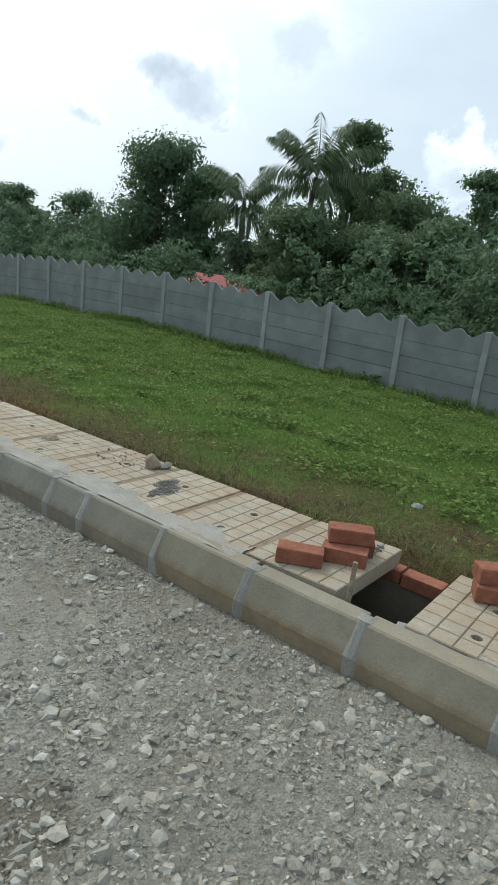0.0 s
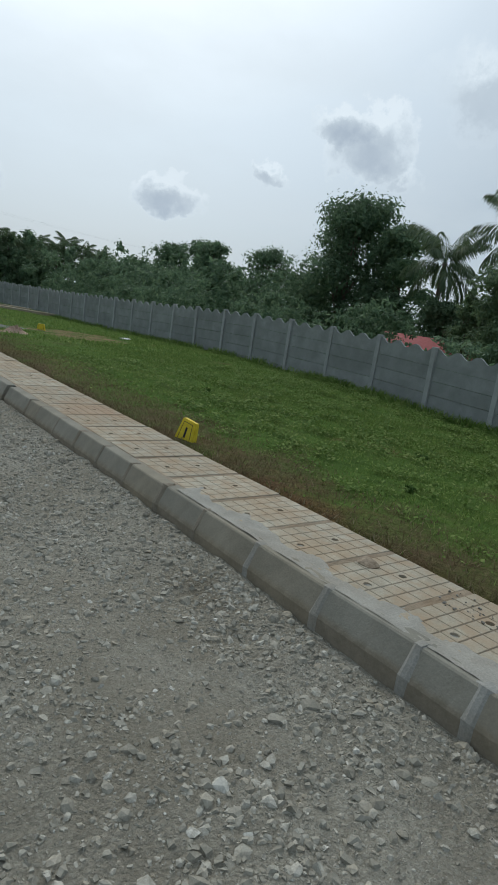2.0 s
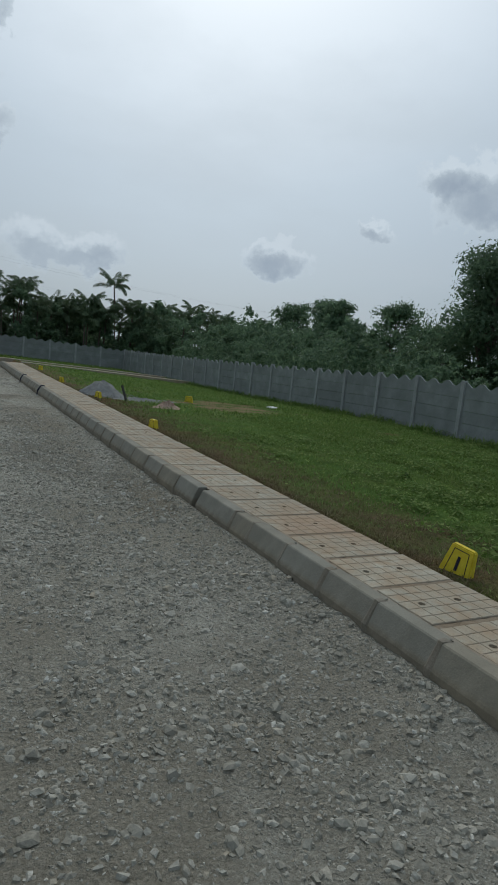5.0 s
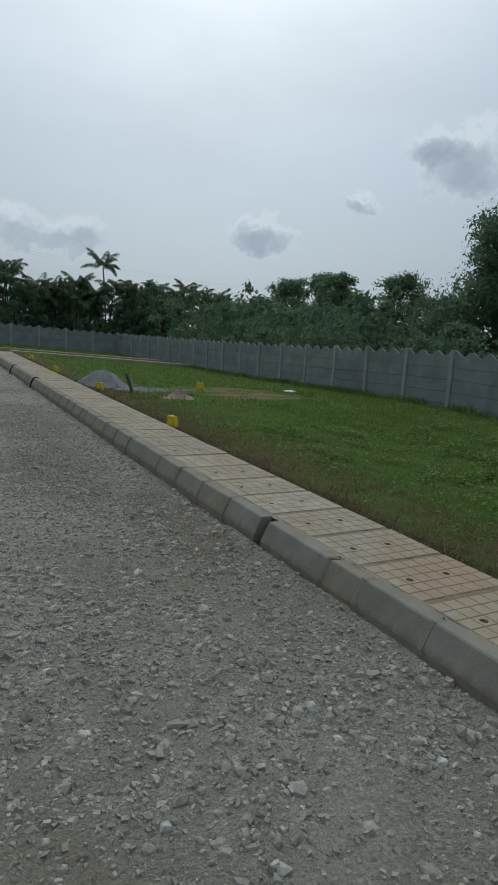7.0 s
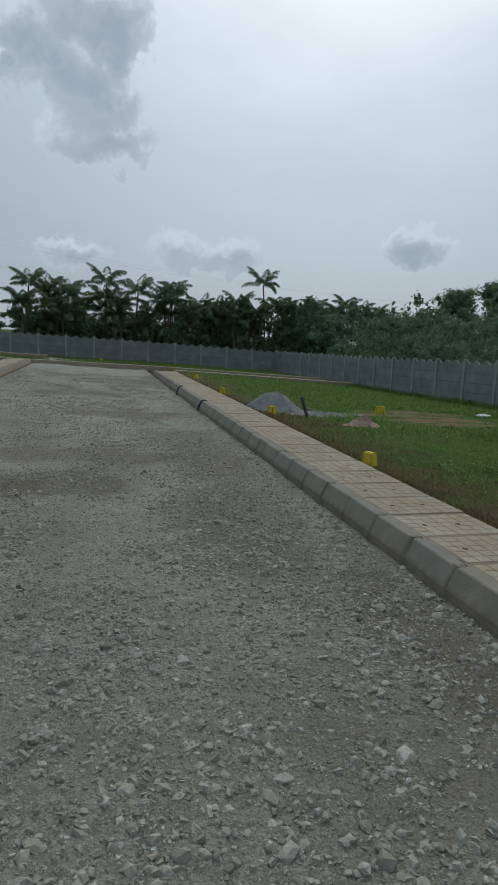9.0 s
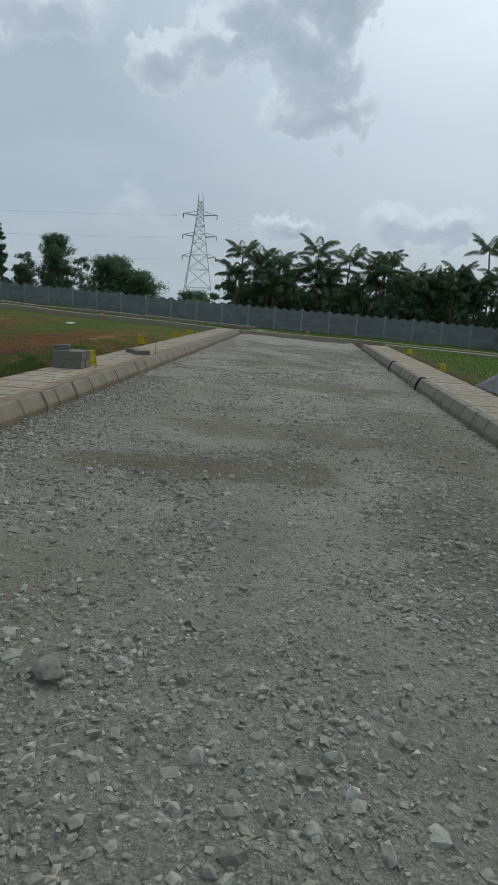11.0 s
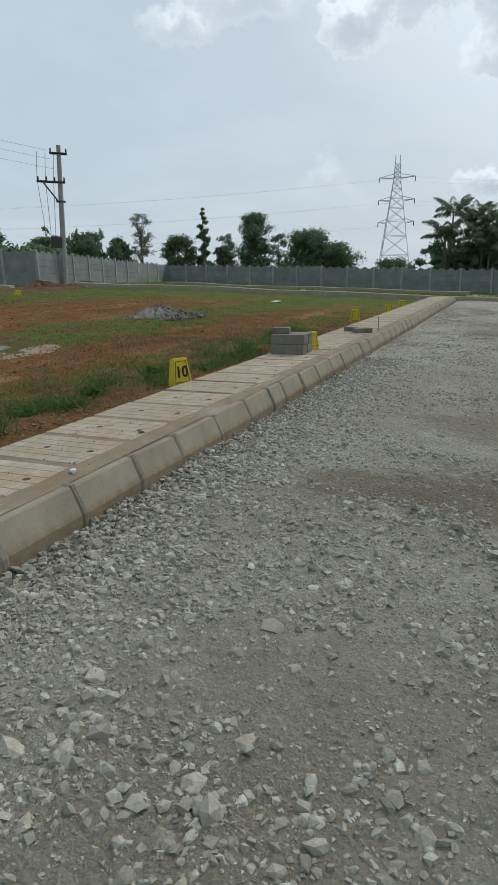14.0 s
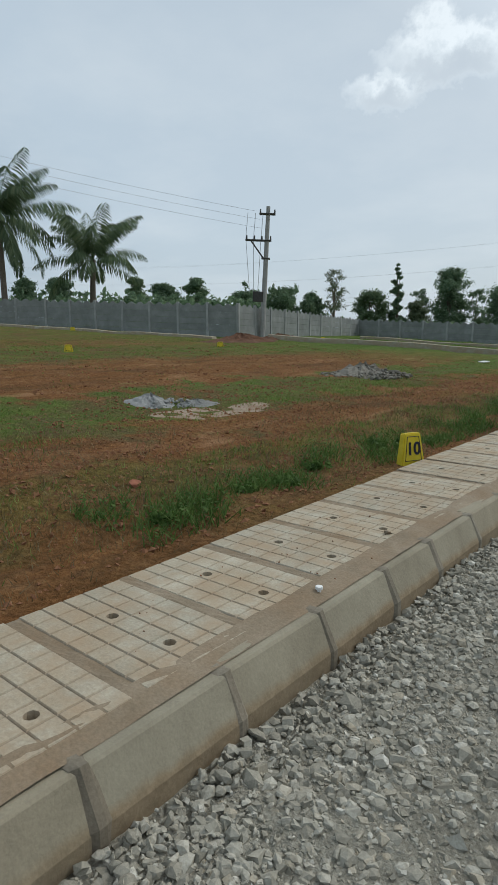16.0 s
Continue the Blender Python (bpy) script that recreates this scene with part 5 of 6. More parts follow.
def pylon(x, y, top, label, rz=0.0):
    z0 = float(land_z(x, y))
    H = top - z0
    T = tagged(empty("pylon", (x, y, z0), rz), label, "pylon")

    def half(z):
        u = z / H
        return 5.0 * (1 - u / 0.80) + 1.05 * (u / 0.80) if u < 0.80 else 1.05 - 0.45 * (u - 0.80) / 0.20

    corner = lambda z, k: Vector(((half(z)) * (1 if k in (0, 3) else -1), half(z) * (1 if k in (0, 1) else -1), z))
    for k in range(4):
        part("leg", join_bm([bar_bm(corner(0, k), corner(0.80 * H, k), 0.10, 5), bar_bm(corner(0.80 * H, k), corner(H, k), 0.10, 5)]), M["hazed_steel"], T)
    zs = [0]
    while zs[-1] < 0.93 * H:
        zs.append(zs[-1] + max(0.9, half(zs[-1]) * 1.35))
    bars = []
    for a, b in zip(zs[:-1], zs[1:]):
        b = min(b, 0.96 * H)
        for k in range(4):
            m = (k + 1) % 4
            bars += [bar_bm(corner(a, k), corner(b, m), 0.055, 4), bar_bm(corner(a, m), corner(b, k), 0.055, 4), bar_bm(corner(b, k), corner(b, m), 0.06, 4)]
    part("bracing", join_bm(bars), M["hazed_steel"], T)
    for u in (0.46, 0.64, 0.82):
        z = u * H
        for sg in (-1, 1):
            tip = Vector((sg * 5.2, 0, z + 0.35))
            arm = part("cross_arm", join_bm([bar_bm(corner(z, 0 if sg > 0 else 1), tip, 0.1, 4), bar_bm(corner(z, 3 if sg > 0 else 2), tip, 0.1, 4), bar_bm((sg * half(z), 0, z + 1.2), tip, 0.09, 4)]), M["hazed_steel"], T)
            part("insulator_string", bar_bm(tip, tip + Vector((0, 0, -1.3)), 0.12, 6), M["dark_steel"], arm, "dark insulator string")
    return T


pylon(-36.3, 209.5, 33.9, "tall grey lattice power pylon beyond the palms", 8)
pylon(220.9, 251.7, 27.4, "distant lattice power pylon between the trees", 30)


def wire(name, a, b, sag, r, label):
    cu = bpy.data.curves.new(name, "CURVE")
    cu.dimensions = "3D"; cu.bevel_depth = r; cu.bevel_resolution = 1
    sp = cu.splines.new("POLY")
    n = 24
    sp.points.add(n)
    for i in range(n + 1):
        u = i / n
        p = Vector(a).lerp(Vector(b), u)
        sp.points[i].co = (p.x, p.y, p.z - sag * 4 * u * (1 - u), 1)
    cu.materials.append(M["steel"])
    return tagged(new(name, cu), label, "power line", "overhead wires")


for u in (0.46, 0.64, 0.82):
    for sg in (-1, 1):
        z = 36.5 * u - 2.2
        wire("power_line", (-36.3 + sg * 5.2, 209.5, z), (220 + sg * 4, 251, z * 0.8), 6, 0.012, "thin sagging high-voltage line between the pylons")
        wire("power_line", (-36.3 + sg * 5.2, 209.5, z), (-330 + sg * 4, 150, z + 6), 6, 0.012, "thin sagging high-voltage line leaving the pylon")


def utility_pole(x, y, top):
    z0 = float(land_z(x, y)) - 0.3
    H = top - z0
    P = tagged(empty("utility_pole", (x, y, z0), 35), "concrete utility pole with crossarms and insulators before the boundary wall", "utility pole")
    P.matrix_basis = pose(x - 0.4, y, z0, 0, 2.6, 35)
    part("shaft", bar_bm((0, 0, 0), (0, 0, H), 0.15, 10, 0.095), M["pole"], P)
    made = {}
    for z, a, b in ((H - 0.35, -0.42, 0.36), (H - 1.6, -1.05, 0.22), (H - 2.45, -0.22, 0.2)):
        made[z] = part("crossarm", join_bm([bar_bm((a, 0.12, z), (b, 0.12, z), 0.04, 5), bar_bm((a, -0.12, z), (b, -0.12, z), 0.04, 5)]), M["dark_steel"], P)
    part("brace", join_bm([bar_bm((-0.8, 0.12, H - 1.6), (-0.12, 0.12, H - 2.45), 0.035, 5), bar_bm((-0.8, -0.12, H - 1.6), (-0.12, -0.12, H - 2.45), 0.035, 5)]), M["dark_steel"], P)
    for z, dx in ((H - 0.35, -0.38), (H - 0.35, 0.32), (H - 1.6, -1.0), (H - 1.6, -0.62), (H - 1.6, -0.25), (H - 1.6, 0.18)):
        part("insulator", bar_bm((dx, 0.12, z), (dx, 0.12, z + 0.24), 0.05, 7, 0.03), M["dark_steel"], made[z])
    part("switch_box", box_bm(0.52, 0.34, 0.5, 0.02), M["dark_steel"], P).matrix_basis = pose(-0.3, 0, H - 4.55)
    for dx in (-1.0, -0.62, -0.25):
        part("drop_wire", join_bm([bar_bm((dx, 0.14, H - 0.3), (dx - 0.05, 0.14, H - 1.5), 0.012, 4), bar_bm((dx - 0.05, 0.14, H - 1.5), (dx * 0.55 - 0.2, 0.14, H - 4.1), 0.012, 4)]), M["steel"], P)
    return P


utility_pole(-22.9, 38.24, 7.42)
for k, dz in enumerate((0.0, -0.35, -0.75)):
    wire("power_line", (-23.5, 38.1 + 0.2 * k, 7.2 + dz), (-52, 8, 17.5 + dz * 1.5), 1.0, 0.006, "thin overhead wire leaving the utility pole")

# plot markers --------------------------------------------------------------------------


def marker(x, y, z, rz, digits="", label="", lean=0.0, h=0.25, tilt=0.0, wide=1.0):
    mk = empty("plot_marker", (x, y, z))
    mk.matrix_basis = pose(x, y, z, lean, tilt, rz)
    tagged(mk, label, "plot marker", "yellow plot markers")
    bm = bmesh.new()
    w0, w1, d0, d1 = 0.125 * wide, 0.085 * wide, 0.045, 0.032
    lo = [bm.verts.new(p) for p in ((-w0, -d0, 0), (w0, -d0, 0), (w0, d0, 0), (-w0, d0, 0))]
    hi = [bm.verts.new(p) for p in ((-w1, -d1, h), (w1, -d1, h), (w1, d1, h), (-w1, d1, h))]
    for k in range(4):
        m = (k + 1) % 4
        bm.faces.new((lo[k], lo[m], hi[m], hi[k]))
    bm.faces.new(lo[::-1]); bm.faces.new(hi)
    bmesh.ops.bevel(bm, geom=bm.edges[:], offset=0.01, segments=2, affect="EDGES")
    body = part("block", bm, M["yellow"], mk)
    lean_face = math.degrees(math.atan2(d0 - d1, h))
    rim = []
    for a, b in (((-0.085, 0.05), (0.085, 0.05)), ((-0.06, h - 0.03), (0.06, h - 0.03)), ((-0.085, 0.05), (-0.06, h - 0.03)), ((0.085, 0.05), (0.06, h - 0.03))):
        f = lambda p: Vector((p[0], -(d0 + (d1 - d0) * p[1] / h) - 0.001, p[1]))
        rim.append(bar_bm(f(a), f(b), 0.003, 5))
    part("border", join_bm(rim), M["ink"], body, "thin dark painted border")
    if digits:
        cu = bpy.data.curves.new("number", "FONT")
        cu.body = digits
        cu.size = 0.15; cu.align_x = "CENTER"; cu.align_y = "CENTER"; cu.extrude = 0.0015; cu.offset = 0.004
        cu.materials.append(M["ink"])
        tx = new("number", cu)
        tx.parent = body
        tx.matrix_basis = pose(0, -(d0 + d1) / 2 - 0.004, h * 0.52, 90 - lean_face, 0, 0)
        tagged(tx, "black painted number")
    return mk


marker(-6.07, 18.27, 0.385, 64, "10", "yellow painted concrete marker numbered ten beside the slabs", -4, h=0.285)
marker(1.09, 10.06, 0.165, -74, "1", "leaning yellow concrete marker with a black digit on turf", -3, h=0.29, tilt=10, wide=1.1)
far_marks = [(-6.42, 27.4, 25, ""), (-6.2, 30.6, 15, ""), (-6.2, 33.0, 20, ""), (-18.1, 23.2, 60, ""), (-18.3, 29.5, 40, ""), (-16.5, 40.6, 20, ""), (-12.5, 42.6, 10, ""),
             (-20.4, 39.4, 35, ""), (-9.0, 41.5, 10, ""), (0.97, 17.1, -75, ""), (1.0, 26.4, -70, ""), (1.15, 31.9, -60, ""), (1.12, 22.0, -70, ""), (3.75, 22.6, -30, ""), (-2.0, 47.6, 0, ""), (-29.0, 31.0, 50, "")]
for x, y, rz, dgt in far_marks:
    z = float(ground_surface(np.array(x), np.array(y))) - 0.03
    if 0.9 < x < 2:
        z = 0.2
    m_ = marker(x, y, z, rz, dgt, "small yellow concrete plot marker at a plot's edge", random.uniform(-4, 4), h=0.29 if -7 < x < -5.9 else 0.2)

marker(-5.56, 21.02, KL + 0.014, 62, "", "yellow concrete marker standing against the stacked blocks", 0, h=0.24)

# bricks, blocks, rocks on the slabs --------------------------------------------------------


def brick_mesh(seed, frog=True):
    rng = np.random.default_rng(seed)
    return bm_mesh("clay_brick", box_bm(0.225, 0.105, 0.075, 0.006, jitter=0.0012, rng=rng), M["brick"])


def loose(name, me, m, label, category, group=""):
    ob = new(name, me)
    ob.matrix_basis = m
    return tagged(ob, label, category, group)


zt = KR + 0.013
for i, (x, y, z, rz, tx) in enumerate([(0.235, 4.53, zt, 118, "lying alone on the slab"), (0.42, 4.385, zt, 112, "at the bottom of a small stack"), (0.56, 4.42, zt, 118, "at the back of a small stack"),
                                       (0.505, 4.41, zt + 0.076, 124, "on top of a small stack"), (0.66, 3.70, KR + 0.004, 118, "beside the open drain"), (0.70, 3.72, KR + 0.08, 128, "on another brick beside the drain")]):
    loose("clay_brick", brick_mesh(i), pose(x, y, z, 0, 0, rz), "red clay brick " + tx, "brick", "loose clay bricks")


zl = KL + 0.016
BLOCK = bm_mesh("concrete_block", box_bm(0.44, 0.195, 0.125, 0.008), M["block"])
for lay in range(2):
    for dpt in range(2):
        loose("concrete_block", BLOCK, pose(-5.71 + 0.01 * lay, 20.54 + 0.2 * dpt, zl + 0.127 * lay, 0, 0, random.uniform(-2, 2)), "grey concrete block in a low stack on the slabs", "concrete block", "stacked concrete blocks")
HALF = bm_mesh("half_block", box_bm(0.22, 0.11, 0.075, 0.006), M["scrapings"])
loose("half_block", HALF, pose(-5.83, 20.60, zl + 0.255, 0, 0, 8), "dusty grey-brown brick on top of the concrete blocks", "brick")
loose("concrete_block", bm_mesh("concrete_block", box_bm(0.30, 0.2, 0.08, 0.008), M["block"]), pose(-5.40, 23.5, zl, 0, 0, 30), "small flat grey concrete block on the slab edge", "concrete block")
loose("half_block", HALF, pose(-5.66, 23.75, zl, 0, 0, -20), "dusty grey-brown brick lying on the slabs", "brick")


def rock_mesh(name, seed, size, material, flat=0.6):
    rng = np.random.default_rng(seed)
    bm = bmesh.new()
    bmesh.ops.create_icosphere(bm, subdivisions=2, radius=1)
    ax = rng.normal(size=(9, 3)); ax /= np.linalg.norm(ax, axis=1)[:, None]
    lim = 0.42 + 0.35 * rng.random(9)
    for v in bm.verts:
        c = np.array(v.co)
        for a, l in zip(ax, lim):
            q = c @ a
            if q > l:
                c = c - a * (q - l)
        v.co = Vector(c * np.array([size, size * (0.65 + 0.3 * rng.random()), size * flat]))
    return bm_mesh(name, bm, material)


ROCKS = [(-7.07, 16.07, 0.49, 0.06, 0.8, "brick", "broken lump of red clay brick in the grass"), (0.67, 6.02, KR + 0.03, 0.085, 0.8, "tan_rock", "angular tan rock standing on the drain slab"), (0.72, 5.95, KR + 0.015, 0.06, 0.5, "rock", "small dark rock on the drain slab"),
         (0.47, 6.93, KR + 0.012, 0.085, 0.25, "wood", "flat brown stone lying on the drain slab"), (-0.27, 5.42, 0.05, 0.06, 0.9, "rock", "upright grey stone on the gravel by the kerb"),
         (-3.14, 13.67, 0.15, 0.085, 0.5, "rock", "grey stone lying on the gravel road"), 
         (1.89, 4.61, 0.185, 0.08, 0.3, "rubble", "pale flat stone in the turf"), (-0.22, 11.25, 0.05, 0.05, 0.8, "rock", "grey stone against the kerb"),
         (-1.62, 5.35, 0.10, 0.07, 0.6, "rock", "grey stone on the gravel road"), (-5.33, 16.36, KL + 0.022, 0.035, 0.5, "wood", "brown clod of soil on the slabs")]
for i, (x, y, z, sz, fl, mt, lb) in enumerate(ROCKS):
    loose("stone", rock_mesh("stone", 40 + i, sz, M[mt], fl), pose(x, y, z, random.uniform(-9, 9), random.uniform(-9, 9), random.uniform(0, 360)), lb, "stone")


def crumbs(name, cx, cy, z, rx, ry, n, size, material, label, seed, heap=0.0):
    rng = np.random.default_rng(seed)
    a, r = rng.random(n) * 6.283, np.sqrt(rng.random(n))
    x, y = cx + rx * r * np.cos(a), cy + ry * r * np.sin(a)
    s = size * (0.4 + rng.random(n) ** 2 * 1.2)
    zz = z + heap * (1 - r) * rng.random(n) + s * 0.3
    V, F = stone_cubes(rng, x, y, zz, s)
    return tagged(new(name, quick_mesh(name, V, F, material)), label, "rubble", kind="stuff")


def stone_cubes(rng, x, y, z, s, fine=False):
    """Angular stones: squashed, jittered icosahedra, boxes for the middling, octahedra where they are tiny."""
    n = len(x)
    if n > 8000 and not fine:
        big = s > 0.042
        V0, F0 = stone_shapes(rng, x[~big], y[~big], z[~big], s[~big], "box")
        V1, F1 = stone_shapes(rng, x[big], y[big], z[big], s[big], "ico")
        return np.concatenate([V0, V1]), np.concatenate([F0, F1 + len(V0)])
    return stone_shapes(rng, x, y, z, s, "octa" if fine else "ico")


def stone_shapes(rng, x, y, z, s, shape):
    n = len(x)
    if shape == "box":
        c = np.array([[-1, -1, -1], [1, -1, -1], [1, 1, -1], [-1, 1, -1], [-1, -1, 1], [1, -1, 1], [1, 1, 1], [-1, 1, 1]]) * 0.72
        f = np.array([[0, 2, 1], [0, 3, 2], [4, 5, 6], [4, 6, 7], [0, 1, 5], [0, 5, 4], [1, 2, 6], [1, 6, 5], [2, 3, 7], [2, 7, 6], [3, 0, 4], [3, 4, 7]])
    elif shape == "octa":
        c = np.array([[1, 0, 0], [-1, 0, 0], [0, 1, 0], [0, -1, 0], [0, 0, 1], [0, 0, -1]], float) * 1.15
        f = np.array([[0, 2, 4], [2, 1, 4], [1, 3, 4], [3, 0, 4], [2, 0, 5], [1, 2, 5], [3, 1, 5], [0, 3, 5]])
    else:
        g = (1 + 5 ** 0.5) / 2
        c = np.array([[-1, g, 0], [1, g, 0], [-1, -g, 0], [1, -g, 0], [0, -1, g], [0, 1, g], [0, -1, -g], [0, 1, -g], [g, 0, -1], [g, 0, 1], [-g, 0, -1], [-g, 0, 1]]) / 1.75
        f = np.array([[0, 11, 5], [0, 5, 1], [0, 1, 7], [0, 7, 10], [0, 10, 11], [1, 5, 9], [5, 11, 4], [11, 10, 2], [10, 7, 6], [7, 1, 8],
                      [3, 9, 4], [3, 4, 2], [3, 2, 6], [3, 6, 8], [3, 8, 9], [4, 9, 5], [2, 4, 11], [6, 2, 10], [8, 6, 7], [9, 8, 1]])
    k = len(c)
    P = c[None] * (1 + rng.normal(0, 0.13, (n, k, 1)) + rng.normal(0, 0.12, (n, k, 3)))
    if shape == "box":
        # broken pieces: the upper face smaller and slid aside
        P[:, 4:, :2] = P[:, 4:, :2] * (0.4 + 0.5 * rng.random((n, 1, 2))) + rng.normal(0, 0.2, (n, 1, 2))
        P += rng.normal(0, 0.14, P.shape)
    P *= (s[:, None] * (0.55 + 0.65 * rng.random((n, 3))))[:, None, :] * 0.55
    P[:, :, 2] *= 0.7
    # turned about the upright, tilted a little
    az, tx, ty = rng.random(n) * 6.283, rng.normal(0, 0.28, n), rng.normal(0, 0.28, n)
    q = np.stack([np.cos(az / 2), tx / 2, ty / 2, np.sin(az / 2)], 1)
    q /= np.linalg.norm(q, axis=1)[:, None]
    w, a, b, d = q.T
    Rm = np.stack([np.stack([1 - 2 * (b * b + d * d), 2 * (a * b - d * w), 2 * (a * d + b * w)], 1), np.stack([2 * (a * b + d * w), 1 - 2 * (a * a + d * d), 2 * (b * d - a * w)], 1),
                   np.stack([2 * (a * d - b * w), 2 * (b * d + a * w), 1 - 2 * (a * a + b * b)], 1)], 1)
    P = np.einsum("nij,nkj->nki", Rm, P) + np.stack([x, y, z], 1)[:, None, :]
    F = (np.arange(n)[:, None, None] * k + f[None]).reshape(-1, f.shape[1])
    return P.reshape(-1, 3), F


crumbs("mortar_crumbs", 0.40, 5.63, KR, 0.12, 0.06, 900, 0.009, M["scrapings"], "scraped heap of dried mortar crumbs on the slab", 1, 0.03)
crumbs("mortar_crumbs", 0.50, 5.72, KR, 0.10, 0.05, 420, 0.009, M["scrapings"], "dried mortar scraped over the slab", 12, 0.02)
crumbs("mortar_crumbs", 0.62, 6.25, KR, 0.16, 0.25, 60, 0.012, M["scrapings"], "scattered mortar crumbs on the slabs", 2)
crumbs("mortar_crumbs", 0.66, 4.38, KR + 0.01, 0.1, 0.08, 60, 0.02, M["rubble"], "mortar crumbs beside the bricks", 3, 0.02)
crumbs("soil_crumbs", -5.5, 16.2, KL + 0.014, 0.3, 1.6, 110, 0.006, M["soil"], "crumbs of red soil on the slabs", 4)
crumbs("soil_crumbs", 0.5, 16.4, KR, 0.2, 0.25, 60, 0.009, M["soil"], "crumbs of red soil on the drain slabs", 5)


def mound(name, cx, cy, rx, ry, h, material, label, category, seed, n=26, rough=0.25, z=None):
    rng = np.random.default_rng(seed)
    V, F = [], []
    k = 9
    ph = rng.random(6) * 6.28
    for i in range(k):
        u = i / (k - 1)
        for j in range(n):
            a = 2 * math.pi * j / n
            w = 1 + 0.16 * math.sin(2 * a + ph[0]) + 0.1 * math.sin(5 * a + ph[1])
            x, y = cx + rx * u * w * math.cos(a), cy + ry * u * w * math.sin(a)
            g = float(ground_surface(np.array(x), np.array(y))) if z is None else z
            V.append((x, y, g + h * (math.cos(math.pi * u) * 0.5 + 0.5) * (1 + rough * rng.normal()) - 0.02 * (u > 0.95)))
    for i in range(k - 1):
        for j in range(n):
            m = (j + 1) % n
            F.append((i * n + j, (i + 1) * n + j, (i + 1) * n + m, i * n + m))
    return tagged(mesh_object(name, V, F, M[material], smooth=rough < 0.1), label, category)


mound("stone_dust", 1.42, 22.9, 0.66, 0.8, 0.36, "dust_heap", "heap of grey stone dust and gravel on the turf", "stone dust", 1, rough=0.06)
mound("mortar_heap", 0.42, 5.65, 0.10, 0.05, 0.025, "scrapings", "low heap of scraped brown mortar on the slab", "mortar heap", 11, rough=0.2, z=KR)
mound("gravel_spill", 2.3, 22.2, 0.85, 0.5, 0.05, "dust_heap", "grey stone dust spilt over the turf", "gravel spill", 2, rough=0.1)
mound("cement_lump", -9.9, 18.75, 0.28, 0.36, 0.13, "rubble", "lumps of grey hardened cement on red soil", "cement lump", 3, rough=0.12)
mound("cement_lump", -9.6, 19.3, 0.25, 0.3, 0.08, "dust_heap", "small lumps of grey hardened cement on red soil", "cement lump", 4, rough=0.12)
mound("slurry_patch", -9.0, 19.1, 0.45, 1.0, 0.006, "slurry", "pale dried cement slurry on red soil", "slurry", 5, rough=0.05)
mound("soil_bank", -20.8, 33.6, 1.0, 2.6, 0.3, "dark_soil", "low bank of dug red soil before the wall", "soil bank", 6, rough=0.2)
mound("soil_bank", -22.0, 38.2, 0.7, 2.2, 0.25, "dark_soil", "low bank of dug red soil along the wall", "soil bank", 7, rough=0.2)
# pale pink cloth, modelled as a small rough mound
mound("sack_heap", 2.4, 20.5, 0.34, 0.24, 0.15, "pink_cloth", "low heap of pale pink cloth on the turf", "rubble heap", 8, rough=0.2)
g0 = float(ground_surface(np.array(-10.3), np.array(25.2)))
mound("rubble_mound", -10.3, 25.2, 0.75, 0.9, 0.22, "scrapings", "low heap of grey broken stone on the open plot", "stone heap", 9, rough=0.2)
crumbs("broken_stone", -10.3, 25.2, g0, 0.95, 1.1, 700, 0.06, M["scrapings"], "broken grey stones strewn over a low heap", 6, 0.24)
crumbs("broken_stone", -9.8, 18.9, float(ground_surface(np.array(-9.8), np.array(18.9))), 0.4, 0.55, 120, 0.05, M["rubble"], "lumps of cement rubble on red soil", 7, 0.1)
crumbs("broken_stone", 1.6, 22.7, 0.18, 1.0, 0.95, 500, 0.03, M["rubble"], "grey chippings strewn round the gravel heap", 8, 0.3)
loose("board", bm_mesh("board", box_bm(0.3, 0.22, 0.02, 0.003), M["white"]), pose(6.6, 23.0, float(ground_surface(np.array(6.6), np.array(23.0))) + 0.02, 4, -3, 20), "small white board lying in the turf", "board")
loose("board", bm_mesh("board", box_bm(0.3, 0.2, 0.02, 0.003), M["white"]), pose(-10.2, 32.4, float(ground_surface(np.array(-10.2), np.array(32.4))) + 0.02, 4, -3, 70), "pale board lying on the open plot", "board")
loose("wooden_peg", bm_mesh("wooden_peg", join_bm([bar_bm((0, 0, -0.12), (0.015, 0.0, 0.17), 0.013, 6, 0.012)]), M["wood"]), pose(0.125, 4.19, KR), "pale wooden peg standing at the open drain", "peg")
loose("dark_post", bm_mesh("dark_post", join_bm([bar_bm((0, 0, -0.1), (-0.16, 0.1, 0.42), 0.035, 7, 0.03)]), M["dark_steel"]), pose(1.75, 21.5, 0.2), "leaning dark burnt post in the turf", "post")
loose("steel_rod", bm_mesh("steel_rod", bar_bm((0, 0, -0.02), (0.01, 0.0, 0.26), 0.006, 6), M["dark_steel"]), pose(-5.2, 23.85, KL), "thin steel rod standing on the kerb", "rod")
loose("pipe_stub", bm_mesh("pipe_stub", join_bm([bar_bm((0, 0, -0.02), (0, 0, 0.02), 0.009, 8), bar_bm((0, 0, 0.016), (0, 0, 0.028), 0.016, 10)]), M["white"]), pose(-5.215, 15.5, KL + 0.005), "short white capped pipe stub at the kerb joint", "pipe stub")


